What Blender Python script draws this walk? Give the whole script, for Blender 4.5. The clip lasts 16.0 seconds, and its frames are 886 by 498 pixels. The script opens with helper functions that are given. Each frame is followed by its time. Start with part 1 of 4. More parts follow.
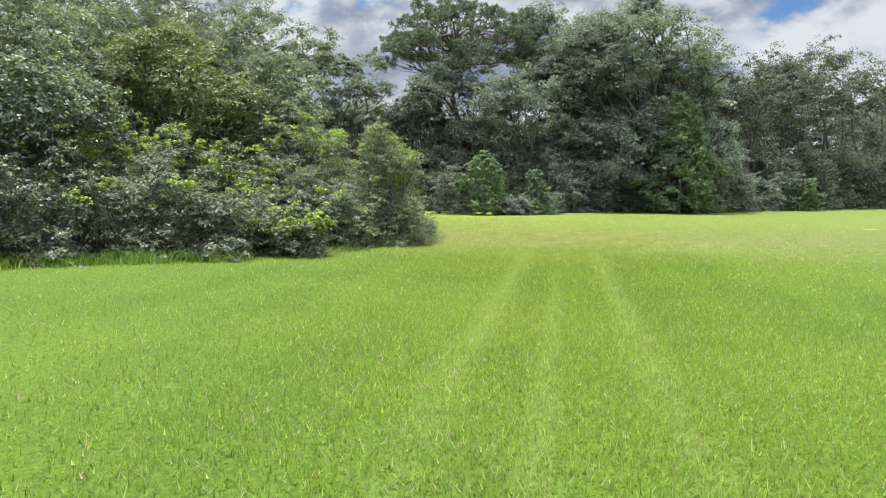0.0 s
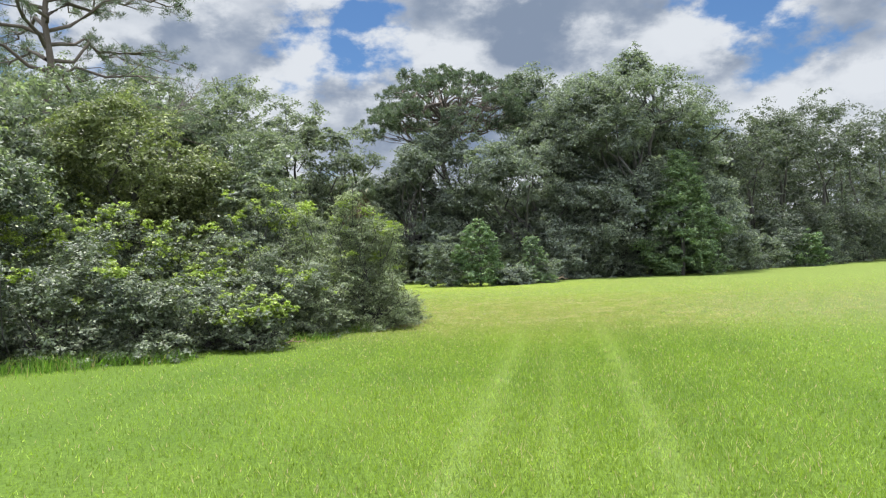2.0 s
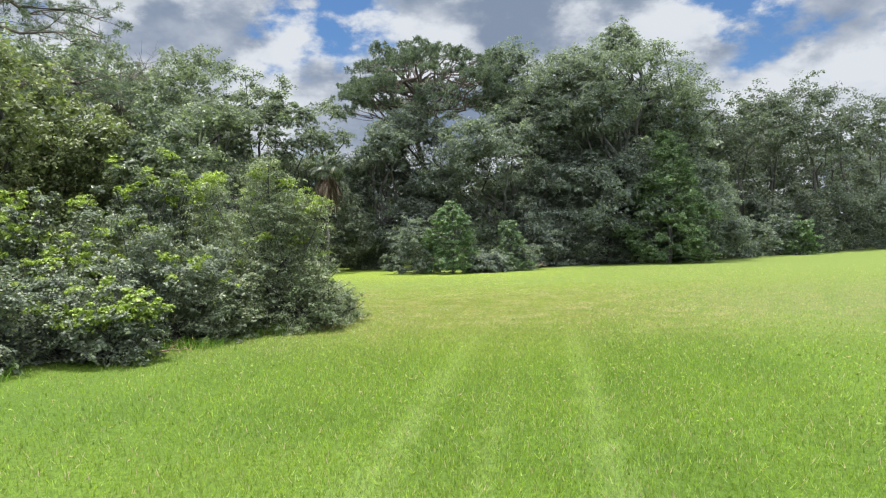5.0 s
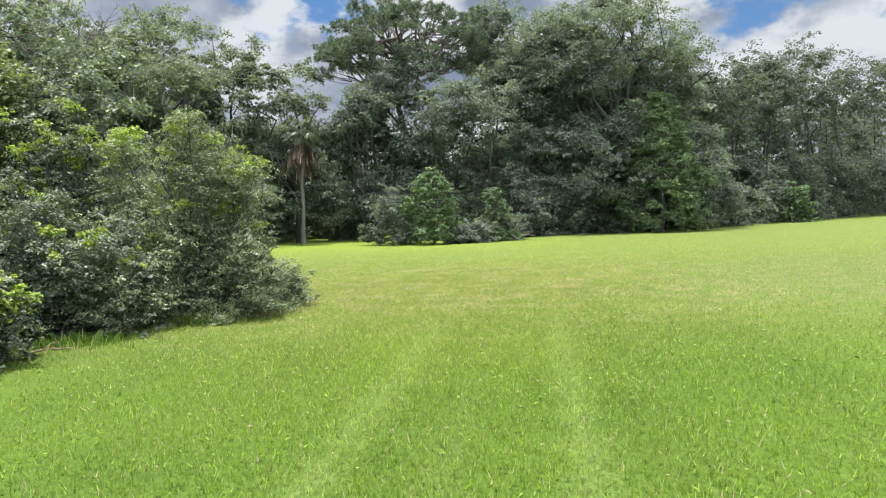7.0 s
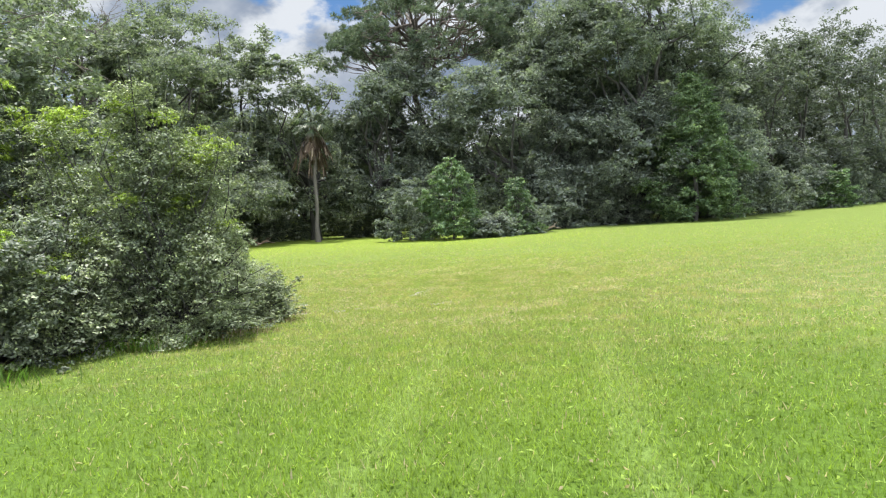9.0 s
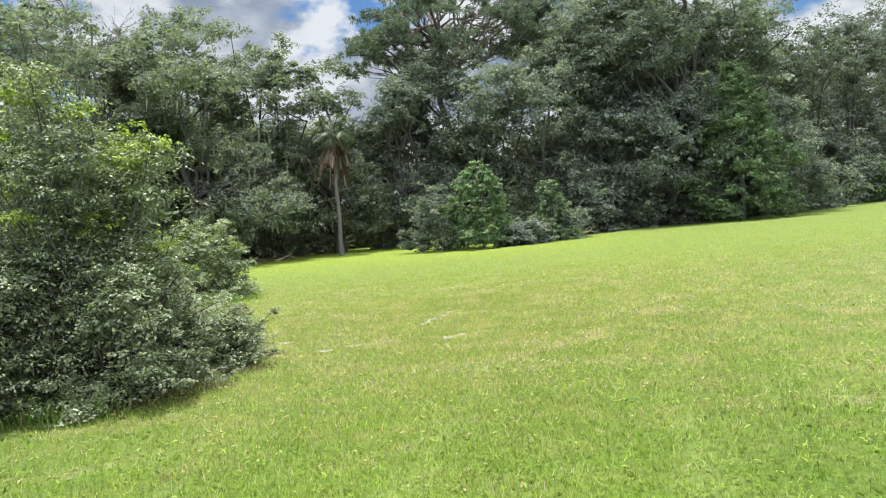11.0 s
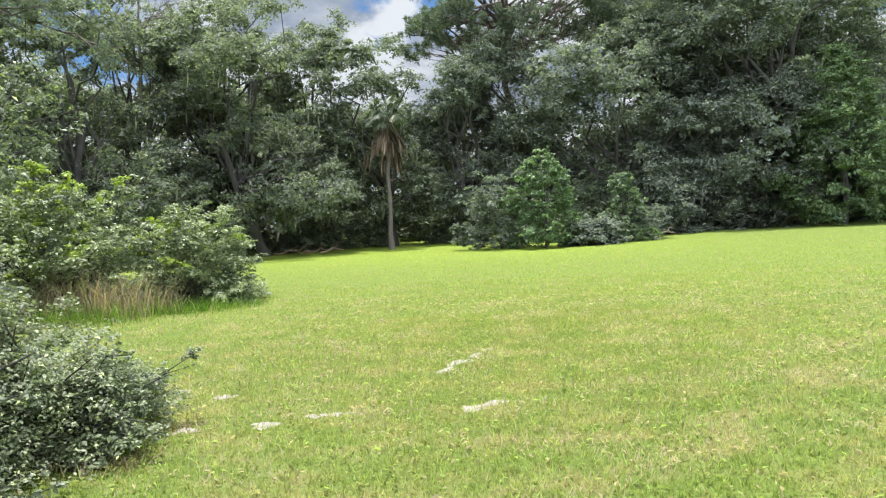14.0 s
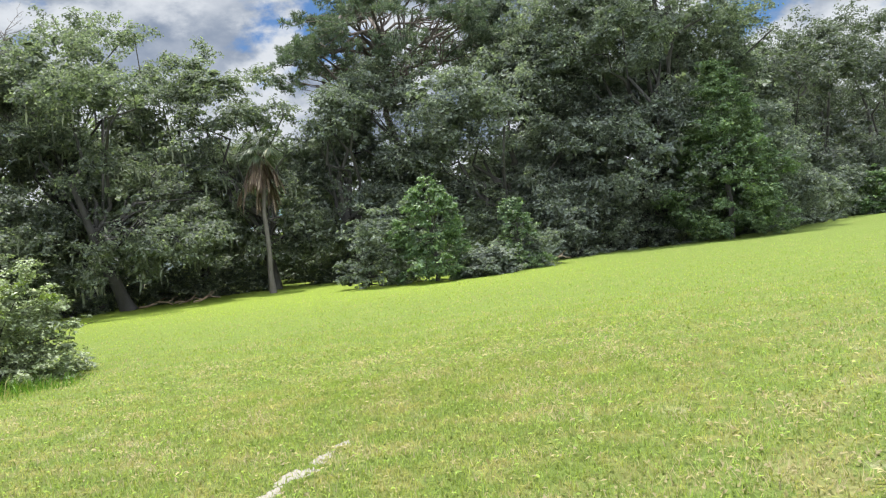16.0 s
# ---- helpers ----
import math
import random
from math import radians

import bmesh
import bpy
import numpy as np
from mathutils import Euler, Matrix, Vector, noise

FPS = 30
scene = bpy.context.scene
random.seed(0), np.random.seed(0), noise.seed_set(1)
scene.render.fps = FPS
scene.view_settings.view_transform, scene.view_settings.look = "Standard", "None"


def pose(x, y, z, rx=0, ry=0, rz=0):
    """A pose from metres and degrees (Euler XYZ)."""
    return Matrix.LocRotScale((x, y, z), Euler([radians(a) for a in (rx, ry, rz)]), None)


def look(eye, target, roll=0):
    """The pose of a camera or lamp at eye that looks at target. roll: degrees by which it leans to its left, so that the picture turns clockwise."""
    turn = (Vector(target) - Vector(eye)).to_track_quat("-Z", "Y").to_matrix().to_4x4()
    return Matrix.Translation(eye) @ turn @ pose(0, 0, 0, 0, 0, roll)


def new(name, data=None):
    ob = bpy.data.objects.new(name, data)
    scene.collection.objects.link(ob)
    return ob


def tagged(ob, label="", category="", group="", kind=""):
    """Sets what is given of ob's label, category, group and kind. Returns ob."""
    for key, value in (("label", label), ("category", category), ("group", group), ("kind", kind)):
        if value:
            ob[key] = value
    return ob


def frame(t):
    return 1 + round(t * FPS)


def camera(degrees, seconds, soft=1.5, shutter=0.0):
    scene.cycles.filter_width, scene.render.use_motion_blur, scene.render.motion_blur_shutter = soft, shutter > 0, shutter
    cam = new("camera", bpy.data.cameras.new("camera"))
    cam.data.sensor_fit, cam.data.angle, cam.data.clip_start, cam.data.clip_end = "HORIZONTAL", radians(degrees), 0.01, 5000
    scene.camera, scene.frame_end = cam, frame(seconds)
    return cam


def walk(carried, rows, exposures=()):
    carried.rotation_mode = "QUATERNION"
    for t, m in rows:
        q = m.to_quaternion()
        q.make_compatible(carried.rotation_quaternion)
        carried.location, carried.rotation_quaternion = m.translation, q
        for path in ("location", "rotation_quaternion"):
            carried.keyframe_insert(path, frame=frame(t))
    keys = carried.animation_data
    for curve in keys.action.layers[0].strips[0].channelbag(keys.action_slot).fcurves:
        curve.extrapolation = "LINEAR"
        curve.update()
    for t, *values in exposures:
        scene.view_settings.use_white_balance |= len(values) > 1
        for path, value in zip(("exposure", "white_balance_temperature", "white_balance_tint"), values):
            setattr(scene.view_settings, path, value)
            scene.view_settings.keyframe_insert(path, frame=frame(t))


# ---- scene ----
# ---- camera and walk ----
cam = camera(60.0, 16.0, 1.2)
METRES, EYE, TILT, LEAN, TURN = 20.8, 1.5, 0.0, 0.0, 0.0
EXPOSURES = ((0.0, 0.68), (5.0, 0.65), (9.7, 0.755), (12.5, 0.74), (14.3, 0.81), (15.5, 0.69), (16.0, 0.67))
ROWS = [
    (0.0, 0.0, 0.0, 0.0, 0.05, -4.22, -0.62),
    (0.5, 0.0027, 0.0318, 0.0008, 0.33, -3.68, 0.24),
    (1.0, 0.0083, 0.0619, 0.0024, -0.17, -1.82, 0.45),
    (1.5, 0.0115, 0.0923, 0.0026, -0.05, 0.25, 1.18),
    (2.0, 0.02, 0.1229, 0.0038, 0.01, 1.04, 1.97),
    (2.5, 0.0265, 0.152, 0.0019, -0.35, 0.56, 1.56),
    (3.0, 0.0385, 0.1799, 0.0016, -2.99, -1.72, 1.9),
    (3.5, 0.0454, 0.2074, 0.0007, -4.58, -3.62, 1.85),
    (4.0, 0.0526, 0.2396, 0.0014, -4.41, -3.14, 0.5),
    (4.5, 0.0585, 0.2678, 0.0025, -2.05, -0.82, 0.9),
    (5.0, 0.0655, 0.2998, 0.0033, -1.08, -0.1, 1.5),
    (7.5, 0.0946, 0.4545, 0.0024, -2.67, -2.71, 2.16),
    (8.0, 0.0978, 0.4859, 0.0021, -4.05, -1.51, 2.02),
    (8.5, 0.1032, 0.5184, 0.0016, -3.41, -1.69, 2.18),
    (9.0, 0.1037, 0.5479, 0.0004, -0.18, -2.79, 3.08),
    (9.5, 0.1083, 0.5794, 0.0011, 0.67, -2.93, 3.8),
    (12.0, 0.1213, 0.7366, 0.0001, 3.89, -1.27, 4.58),
    (12.5, 0.1215, 0.7684, 0.0005, 3.82, -1.16, 3.14),
    (13.0, 0.1248, 0.8009, 0.0007, 2.85, -2.53, 1.92),
    (13.5, 0.1244, 0.8338, -0.0001, 3.82, -2.51, 2.27),
    (14.0, 0.1263, 0.8646, 0.0004, 7.25, -2.22, 3.27),
    (14.5, 0.1263, 0.8951, -0.0003, 9.03, -1.81, 3.6),
    (15.0, 0.1337, 0.9216, 0.0003, 5.11, -0.9, 4.75),
    (15.5, 0.1363, 0.9529, -0.0003, 1.74, -0.6, 5.94),
    (16.0, 0.1387, 0.9857, 0.0005, -0.57, -0.38, 6.65),
]
walk(cam, [(t, pose(0, 0, EYE, TILT, LEAN, TURN) @ pose(METRES * x, METRES * y, METRES * z, 90 + pitch, roll, yaw)) for t, x, y, z, yaw, pitch, roll in ROWS], EXPOSURES)

# ---- world, sun, exposure ----
SUN_ELEVATION, SUN_AZIMUTH = 76.0, -24.0          # azimuth from +y, towards +x


def link(tree, a, b):
    tree.links.new(a, b)


def node(tree, kind, **values):
    """A node; keyword inputs by name with _ for spaces, either values or sockets; attributes begin with at_."""
    n = tree.nodes.new(kind)
    for key, value in values.items():
        if key.startswith("at_"):
            if key == "at_operation":
                n.operation = value
            elif key == "at_blend_type":
                n.blend_type = value
            elif key == "at_data_type":
                n.data_type = value
            elif key == "at_noise_dimensions":
                n.noise_dimensions = value
            elif key == "at_sky_type":
                n.sky_type = value
            continue
        slot = int(key[1:]) if key[0] == "i" and key[1:].isdigit() else key.replace("_", " ")
        if isinstance(value, bpy.types.NodeSocket):
            link(tree, value, n.inputs[slot])
        else:
            n.inputs[slot].default_value = value
    return n


def maths(tree, op, a, b=0.0, c=0.0):
    return node(tree, "ShaderNodeMath", at_operation=op, i0=a, i1=b, i2=c).outputs[0]


def ranged(tree, value, lo, hi, to_lo=0.0, to_hi=1.0):
    n = node(tree, "ShaderNodeMapRange", i0=value, i1=lo, i2=hi, i3=to_lo, i4=to_hi)
    n.interpolation_type = "SMOOTHSTEP"
    return n.outputs[0]


def mixed(tree, fac, a, b, blend="MIX"):
    n = tree.nodes.new("ShaderNodeMix")
    n.data_type, n.blend_type = "RGBA", blend
    for slot, value in ((0, fac), (6, a), (7, b)):
        if isinstance(value, bpy.types.NodeSocket):
            link(tree, value, n.inputs[slot])
        else:
            n.inputs[slot].default_value = (*value, 1) if isinstance(value, tuple) and len(value) == 3 else value
    return n.outputs[2]


def noise_of(tree, vector, scale, detail=3.0, rough=0.55):
    return node(tree, "ShaderNodeTexNoise", Vector=vector, Scale=scale, Detail=detail, Roughness=rough).outputs["Fac"]


def vmath(tree, op, a, b):
    n = node(tree, "ShaderNodeVectorMath", at_operation=op, i0=a, i1=b)
    return n.outputs["Value"] if op in ("DISTANCE", "DOT_PRODUCT", "LENGTH") else n.outputs[0]


def build_world():
    world = bpy.data.worlds.new("sky")
    scene.world = world
    world.use_nodes = True
    nt = world.node_tree
    nt.nodes.clear()
    sky = nt.nodes.new("ShaderNodeTexSky")
    sky.sky_type, sky.sun_disc = "NISHITA", False
    sky.sun_elevation, sky.sun_rotation = radians(SUN_ELEVATION), radians(SUN_AZIMUTH)
    sky.air_density, sky.dust_density, sky.ozone_density = 1.0, 0.6, 2.0
    way = node(nt, "ShaderNodeTexCoord").outputs["Generated"]
    axes = node(nt, "ShaderNodeSeparateXYZ", Vector=way)
    puff = vmath(nt, "MULTIPLY", way, (1.0, 1.0, 1.7))
    body = noise_of(nt, puff, 5.4, 9.0, 0.58)
    above = noise_of(nt, vmath(nt, "ADD", puff, (-0.02, 0.0, 0.07)), 5.4, 9.0, 0.58)
    ragged = noise_of(nt, puff, 11.0, 5.0, 0.6)
    cover = body
    # clear openings between the clouds, and the heavy grey bank that hangs between them
    for place, size, amount in (((-0.125, 0.95, 0.26), 0.125, -0.20), ((0.375, 0.88, 0.30), 0.13, -0.22),
                                ((0.62, 0.80, 0.23), 0.10, -0.15), ((0.14, 0.95, 0.33), 0.26, 0.16), ((-0.32, 0.9, 0.28), 0.24, 0.14),
                                ((0.47, 0.87, 0.20), 0.14, 0.12), ((-0.08, 0.97, 0.17), 0.10, 0.14), ((0.02, 0.99, 0.13), 0.16, 0.2)):
        gap = vmath(nt, "DISTANCE", way, Vector(place).normalized())
        gap = maths(nt, "ADD", gap, maths(nt, "MULTIPLY_ADD", ragged, 0.20, -0.10))
        cover = maths(nt, "ADD", cover, ranged(nt, gap, 0.0, size, amount, 0.0))
    mask = ranged(nt, cover, 0.375, 0.485)
    bank = ranged(nt, vmath(nt, "DISTANCE", way, Vector((0.15, 0.93, 0.36)).normalized()), 0.02, 0.40, 0.16, 0.0)
    thick = ranged(nt, maths(nt, "ADD", cover, bank), 0.44, 0.86)
    lit = ranged(nt, maths(nt, "SUBTRACT", body, above), -0.10, 0.11)
    dim = maths(nt, "MULTIPLY_ADD", thick, 0.52, maths(nt, "MULTIPLY_ADD", lit, -0.85, 0.56))
    dim = maths(nt, "ADD", dim, maths(nt, "MULTIPLY_ADD", noise_of(nt, vmath(nt, "ADD", puff, (3.0, 1.0, 2.0)), 9.0, 6.0, 0.5), 2.4, -1.1))
    cloud = mixed(nt, ranged(nt, dim, 0.0, 1.3), (0.47, 0.495, 0.53), (0.15, 0.19, 0.26))
    blue = node(nt, "ShaderNodeBackground", Color=mixed(nt, 1.0, sky.outputs[0], (0.62, 0.86, 1.12), "MULTIPLY"), Strength=0.06)
    # thin cloud round the sun scatters its light forward
    sunward = Vector((math.sin(radians(SUN_AZIMUTH)) * math.cos(radians(SUN_ELEVATION)), math.cos(radians(SUN_AZIMUTH)) * math.cos(radians(SUN_ELEVATION)), math.sin(radians(SUN_ELEVATION))))
    glare = ranged(nt, vmath(nt, "DISTANCE", way, sunward), 0.0, 0.95, 5.0, 1.0)
    # unseen lit cloud faces opposite the sun, brightened to fill the foliage
    glare = maths(nt, "ADD", glare, ranged(nt, axes.outputs[1], 0.45, -0.8, 0.0, 2.9))
    white = node(nt, "ShaderNodeBackground", Color=cloud, Strength=glare)
    both = node(nt, "ShaderNodeMixShader", i0=mask, i1=blue.outputs[0], i2=white.outputs[0])
    out = nt.nodes.new("ShaderNodeOutputWorld")
    link(nt, both.outputs[0], out.inputs[0])


build_world()
lamp = bpy.data.lights.new("sun", "SUN")
lamp.energy, lamp.angle, lamp.color = 4.2, radians(0.6), (1.0, 0.96, 0.915)
sun = new("sun", lamp)
elev, azim = radians(SUN_ELEVATION), radians(SUN_AZIMUTH)
sun.matrix_world = look((0, 0, 60), (-math.sin(azim) * math.cos(elev), -math.cos(azim) * math.cos(elev), 60 - math.sin(elev)))


# ---- materials ----
def material(name):
    m = bpy.data.materials.new(name)
    m.use_nodes = True
    m.node_tree.nodes.clear()
    return m, m.node_tree


def leaf_material(name, dark, light, rare, rough=0.42, glow=0.3, rare_share=0.08, gloss=0.5):
    """Leaves: every leaf its own tone, larger patches of older and younger foliage, some light let through."""
    m, nt = material(name)
    tone = node(nt, "ShaderNodeNewGeometry").outputs["Random Per Island"]
    place = node(nt, "ShaderNodeTexCoord").outputs["Object"]
    patch = ranged(nt, noise_of(nt, place, 0.55, 3.0), 0.35, 0.65)
    base = mixed(nt, maths(nt, "MULTIPLY_ADD", patch, 0.55, maths(nt, "MULTIPLY", tone, 0.45)), dark, light)
    odd = maths(nt, "FRACT", maths(nt, "MULTIPLY", tone, 37.7))
    base = mixed(nt, maths(nt, "LESS_THAN", odd, rare_share), base, rare)
    # random lighter and darker leaves, painted in for the contrast of glints
    glint_tone = maths(nt, "POWER", maths(nt, "FRACT", maths(nt, "MULTIPLY", tone, 17.3)), 1.4)
    base = mixed(nt, 1.0, base, mixed(nt, glint_tone, (0.68, 0.68, 0.70), (1.5, 1.5, 1.45)), "MULTIPLY")
    coat = node(nt, "ShaderNodeBsdfPrincipled", Base_Color=base, Roughness=rough)
    coat.inputs["Specular IOR Level"].default_value = gloss
    through_light = node(nt, "ShaderNodeBsdfTranslucent", Color=mixed(nt, 1.0, base, (1.0, 1.18, 0.58), "MULTIPLY"))
    both = node(nt, "ShaderNodeMixShader", i0=glow, i1=coat.outputs[0], i2=through_light.outputs[0])
    link(nt, both.outputs[0], nt.nodes.new("ShaderNodeOutputMaterial").inputs[0])
    return m


def bark_material(name, dark, light, scale=6.0):
    m, nt = material(name)
    place = node(nt, "ShaderNodeTexCoord").outputs["Object"]
    long = vmath(nt, "MULTIPLY", place, (1.0, 1.0, 0.22))
    grain = noise_of(nt, long, scale, 6.0, 0.65)
    lichen = maths(nt, "MULTIPLY", ranged(nt, noise_of(nt, place, 1.3, 4.0), 0.5, 0.68), 0.4)
    base = mixed(nt, lichen, mixed(nt, grain, dark, light), tuple(0.7 * v + 0.05 for v in light))
    bump = node(nt, "ShaderNodeBump", Strength=0.8, Distance=0.04, Height=grain)
    coat = node(nt, "ShaderNodeBsdfPrincipled", Base_Color=base, Roughness=0.9, Normal=bump.outputs[0])
    link(nt, coat.outputs[0], nt.nodes.new("ShaderNodeOutputMaterial").inputs[0])
    return m


def lawn_colour(nt, place):
    """Colour of the lawn at a place on the ground: broad patches, wheel tracks of bent pale grass, dry weedy stretches
    further on, painted sunlit brightening towards the woods.
    """
    axes = node(nt, "ShaderNodeSeparateXYZ", Vector=place)
    x, y = axes.outputs[0], axes.outputs[1]
    flat = vmath(nt, "MULTIPLY", place, (1.0, 1.0, 0.0))
    broad = ranged(nt, noise_of(nt, flat, 0.16, 3.0), 0.34, 0.66)
    base = mixed(nt, broad, (0.084, 0.142, 0.020), (0.130, 0.190, 0.028))
    tuft = ranged(nt, noise_of(nt, flat, 2.6, 4.0, 0.7), 0.3, 0.7)
    base = mixed(nt, maths(nt, "MULTIPLY", tuft, 0.5), base, (0.122, 0.182, 0.022))
    # mown swathes, faint
    across = maths(nt, "MULTIPLY_ADD", y, -0.155, x)
    swathe = maths(nt, "MULTIPLY_ADD", maths(nt, "SINE", maths(nt, "MULTIPLY", across, 3.7)), 0.5, 0.5)
    base = mixed(nt, maths(nt, "MULTIPLY", swathe, 0.22), base, (0.14, 0.215, 0.026))
    # a darker green stretch of the field
    deep_green = node(nt, "ShaderNodeVectorMath", at_operation="DISTANCE", i0=flat, i1=(21.0, 30.0, 0.0)).outputs["Value"]
    deep_green = maths(nt, "MULTIPLY_ADD", noise_of(nt, flat, 0.3, 3.0), 6.0, deep_green)
    base = mixed(nt, ranged(nt, deep_green, 11.0, 21.0, 0.6, 0.0), base, (0.070, 0.135, 0.018))
    # two wheel tracks
    off = maths(nt, "ABSOLUTE", maths(nt, "SUBTRACT", maths(nt, "ABSOLUTE", maths(nt, "ADD", across, 0.03)), 0.845))
    wander = maths(nt, "MULTIPLY_ADD", noise_of(nt, flat, 2.2, 6.0, 0.75), 0.62, off)
    track = maths(nt, "MULTIPLY", ranged(nt, wander, 0.2, 0.62, 1.0, 0.0), maths(nt, "MULTIPLY", ranged(nt, y, 15.0, 25.0, 1.0, 0.0), ranged(nt, y, 3.0, 9.0, 0.35, 1.0)))
    base = mixed(nt, maths(nt, "MULTIPLY", track, 0.5), base, (0.22, 0.285, 0.09))
    middle = maths(nt, "MULTIPLY_ADD", noise_of(nt, flat, 3.1, 5.0, 0.7), 0.3, maths(nt, "ABSOLUTE", maths(nt, "ADD", across, 0.10)))
    middle = maths(nt, "MULTIPLY", ranged(nt, middle, 0.12, 0.34, 1.0, 0.0), ranged(nt, y, 12.0, 18.0, 0.30, 0.0))
    base = mixed(nt, middle, base, (0.22, 0.285, 0.09))
    # weedy, thinner and drier grass in the further part
    further = ranged(nt, y, 15.5, 24.0)
    base = mixed(nt, maths(nt, "MULTIPLY", further, 0.55), base, (0.178, 0.208, 0.064))
    dry = ranged(nt, noise_of(nt, vmath(nt, "MULTIPLY", flat, (0.8, 1.2, 1.0)), 1.9, 5.0, 0.75), 0.43, 0.66)
    base = mixed(nt, maths(nt, "MULTIPLY", maths(nt, "MULTIPLY", dry, further), 0.70), base, (0.29, 0.24, 0.115))
    scuffed = ranged(nt, noise_of(nt, vmath(nt, "ADD", flat, (7.0, 3.0, 0.0)), 1.7, 4.0, 0.65), 0.61, 0.70)
    base = mixed(nt, maths(nt, "MULTIPLY", maths(nt, "MULTIPLY", scuffed, further), 0.42), base, (0.43, 0.37, 0.27))
    # sunlit look of the far lawn, painted into its colour
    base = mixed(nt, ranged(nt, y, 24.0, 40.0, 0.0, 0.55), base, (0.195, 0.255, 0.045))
    # brightest sunlit strip before the left woods, painted in as yellow-green
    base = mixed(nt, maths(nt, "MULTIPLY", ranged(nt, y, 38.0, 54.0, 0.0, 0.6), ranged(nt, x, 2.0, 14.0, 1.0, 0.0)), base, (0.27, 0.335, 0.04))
    # tan ground beyond 120 m
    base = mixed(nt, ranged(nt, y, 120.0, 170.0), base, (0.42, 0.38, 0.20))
    return base, flat


def grass_material(name, blades, low=(0.85, 0.87, 0.7), high=(1.65, 1.62, 1.4)):
    m, nt = material(name)
    place = node(nt, "ShaderNodeTexCoord").outputs["Object"]
    base, flat = lawn_colour(nt, place)
    if blades:
        tone = node(nt, "ShaderNodeNewGeometry").outputs["Random Per Island"]
        base = mixed(nt, 1.0, base, mixed(nt, tone, low, high), "MULTIPLY")
        odd = maths(nt, "FRACT", maths(nt, "MULTIPLY", tone, 53.3))
        far_y = node(nt, "ShaderNodeSeparateXYZ", Vector=place).outputs[1]
        base = mixed(nt, maths(nt, "LESS_THAN", odd, maths(nt, "MULTIPLY_ADD", ranged(nt, far_y, 17.0, 24.0, 0.0, 0.42), ranged(nt, noise_of(nt, flat, 0.9, 4.0, 0.65), 0.46, 0.66), 0.04)), base, (0.38, 0.32, 0.20))
        pale = maths(nt, "FRACT", maths(nt, "MULTIPLY", tone, 91.7))
        base = mixed(nt, maths(nt, "LESS_THAN", pale, 0.07), base, (0.30, 0.40, 0.10))
        # shading normals tipped skyward, so that upright blades look sunlit
        lifted_normal = vmath(nt, "ADD", vmath(nt, "MULTIPLY", node(nt, "ShaderNodeNewGeometry").outputs["Normal"], (0.45, 0.45, 0.2)), (0.0, 0.0, 1.0))
        lifted_normal = node(nt, "ShaderNodeVectorMath", at_operation="NORMALIZE", i0=lifted_normal).outputs[0]
        coat = node(nt, "ShaderNodeBsdfPrincipled", Base_Color=base, Roughness=0.5, Normal=lifted_normal)
        coat.inputs["Specular IOR Level"].default_value = 0.12
        thin = node(nt, "ShaderNodeBsdfTranslucent", Color=mixed(nt, 1.0, base, (1.3, 1.4, 0.95), "MULTIPLY"))
        last = node(nt, "ShaderNodeMixShader", i0=0.55, i1=coat.outputs[0], i2=thin.outputs[0])
    else:
        fine = noise_of(nt, vmath(nt, "MULTIPLY", flat, (1.0, 0.7, 1.0)), 24.0, 5.0, 0.72)
        base = mixed(nt, 1.0, base, mixed(nt, ranged(nt, fine, 0.36, 0.62), (0.46, 0.51, 0.38), (0.86, 0.92, 0.85)), "MULTIPLY")
        bump = node(nt, "ShaderNodeBump", Strength=0.5, Distance=0.03, Height=fine)
        last = node(nt, "ShaderNodeBsdfPrincipled", Base_Color=base, Roughness=0.85, Normal=bump.outputs[0])
        last.inputs["Specular IOR Level"].default_value = 0.15
    link(nt, last.outputs[0], nt.nodes.new("ShaderNodeOutputMaterial").inputs[0])
    return m


def plain_material(name, dark, light, scale, rough=0.9, relief=0.01):
    m, nt = material(name)
    place = node(nt, "ShaderNodeTexCoord").outputs["Object"]
    coarse, fine = noise_of(nt, place, scale, 4.0), noise_of(nt, place, scale * 9, 5.0, 0.7)
    base = mixed(nt, maths(nt, "MULTIPLY_ADD", coarse, 0.6, maths(nt, "MULTIPLY", fine, 0.4)), dark, light)
    bump = node(nt, "ShaderNodeBump", Strength=0.6, Distance=relief, Height=fine)
    coat = node(nt, "ShaderNodeBsdfPrincipled", Base_Color=base, Roughness=rough, Normal=bump.outputs[0])
    link(nt, coat.outputs[0], nt.nodes.new("ShaderNodeOutputMaterial").inputs[0])
    return m


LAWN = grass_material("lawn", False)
BLADES = grass_material("grass_blades", True)
WEEDS = grass_material("weed_leaves", True, (0.75, 0.78, 0.7), (1.45, 1.35, 1.6))
HEDGE = leaf_material("hedge_leaves", (0.086, 0.108, 0.086), (0.21, 0.24, 0.164), (0.29, 0.335, 0.17), 0.48, 0.3, 0.08, 0.38)
# same species as HEDGE, with sunlight put into a lighter leaf colour
SUNLITHEDGE = leaf_material("sunlit_hedge_leaves", (0.13, 0.158, 0.108), (0.305, 0.342, 0.21), (0.38, 0.43, 0.21), 0.48, 0.31, 0.10, 0.38)
# round bushes: hedge leaves again, lightened further for the sun on them
SUNLITROUND = leaf_material("sunlit_round_bush_leaves", (0.15, 0.18, 0.115), (0.37, 0.42, 0.255), (0.42, 0.47, 0.24), 0.46, 0.32, 0.10, 0.42)
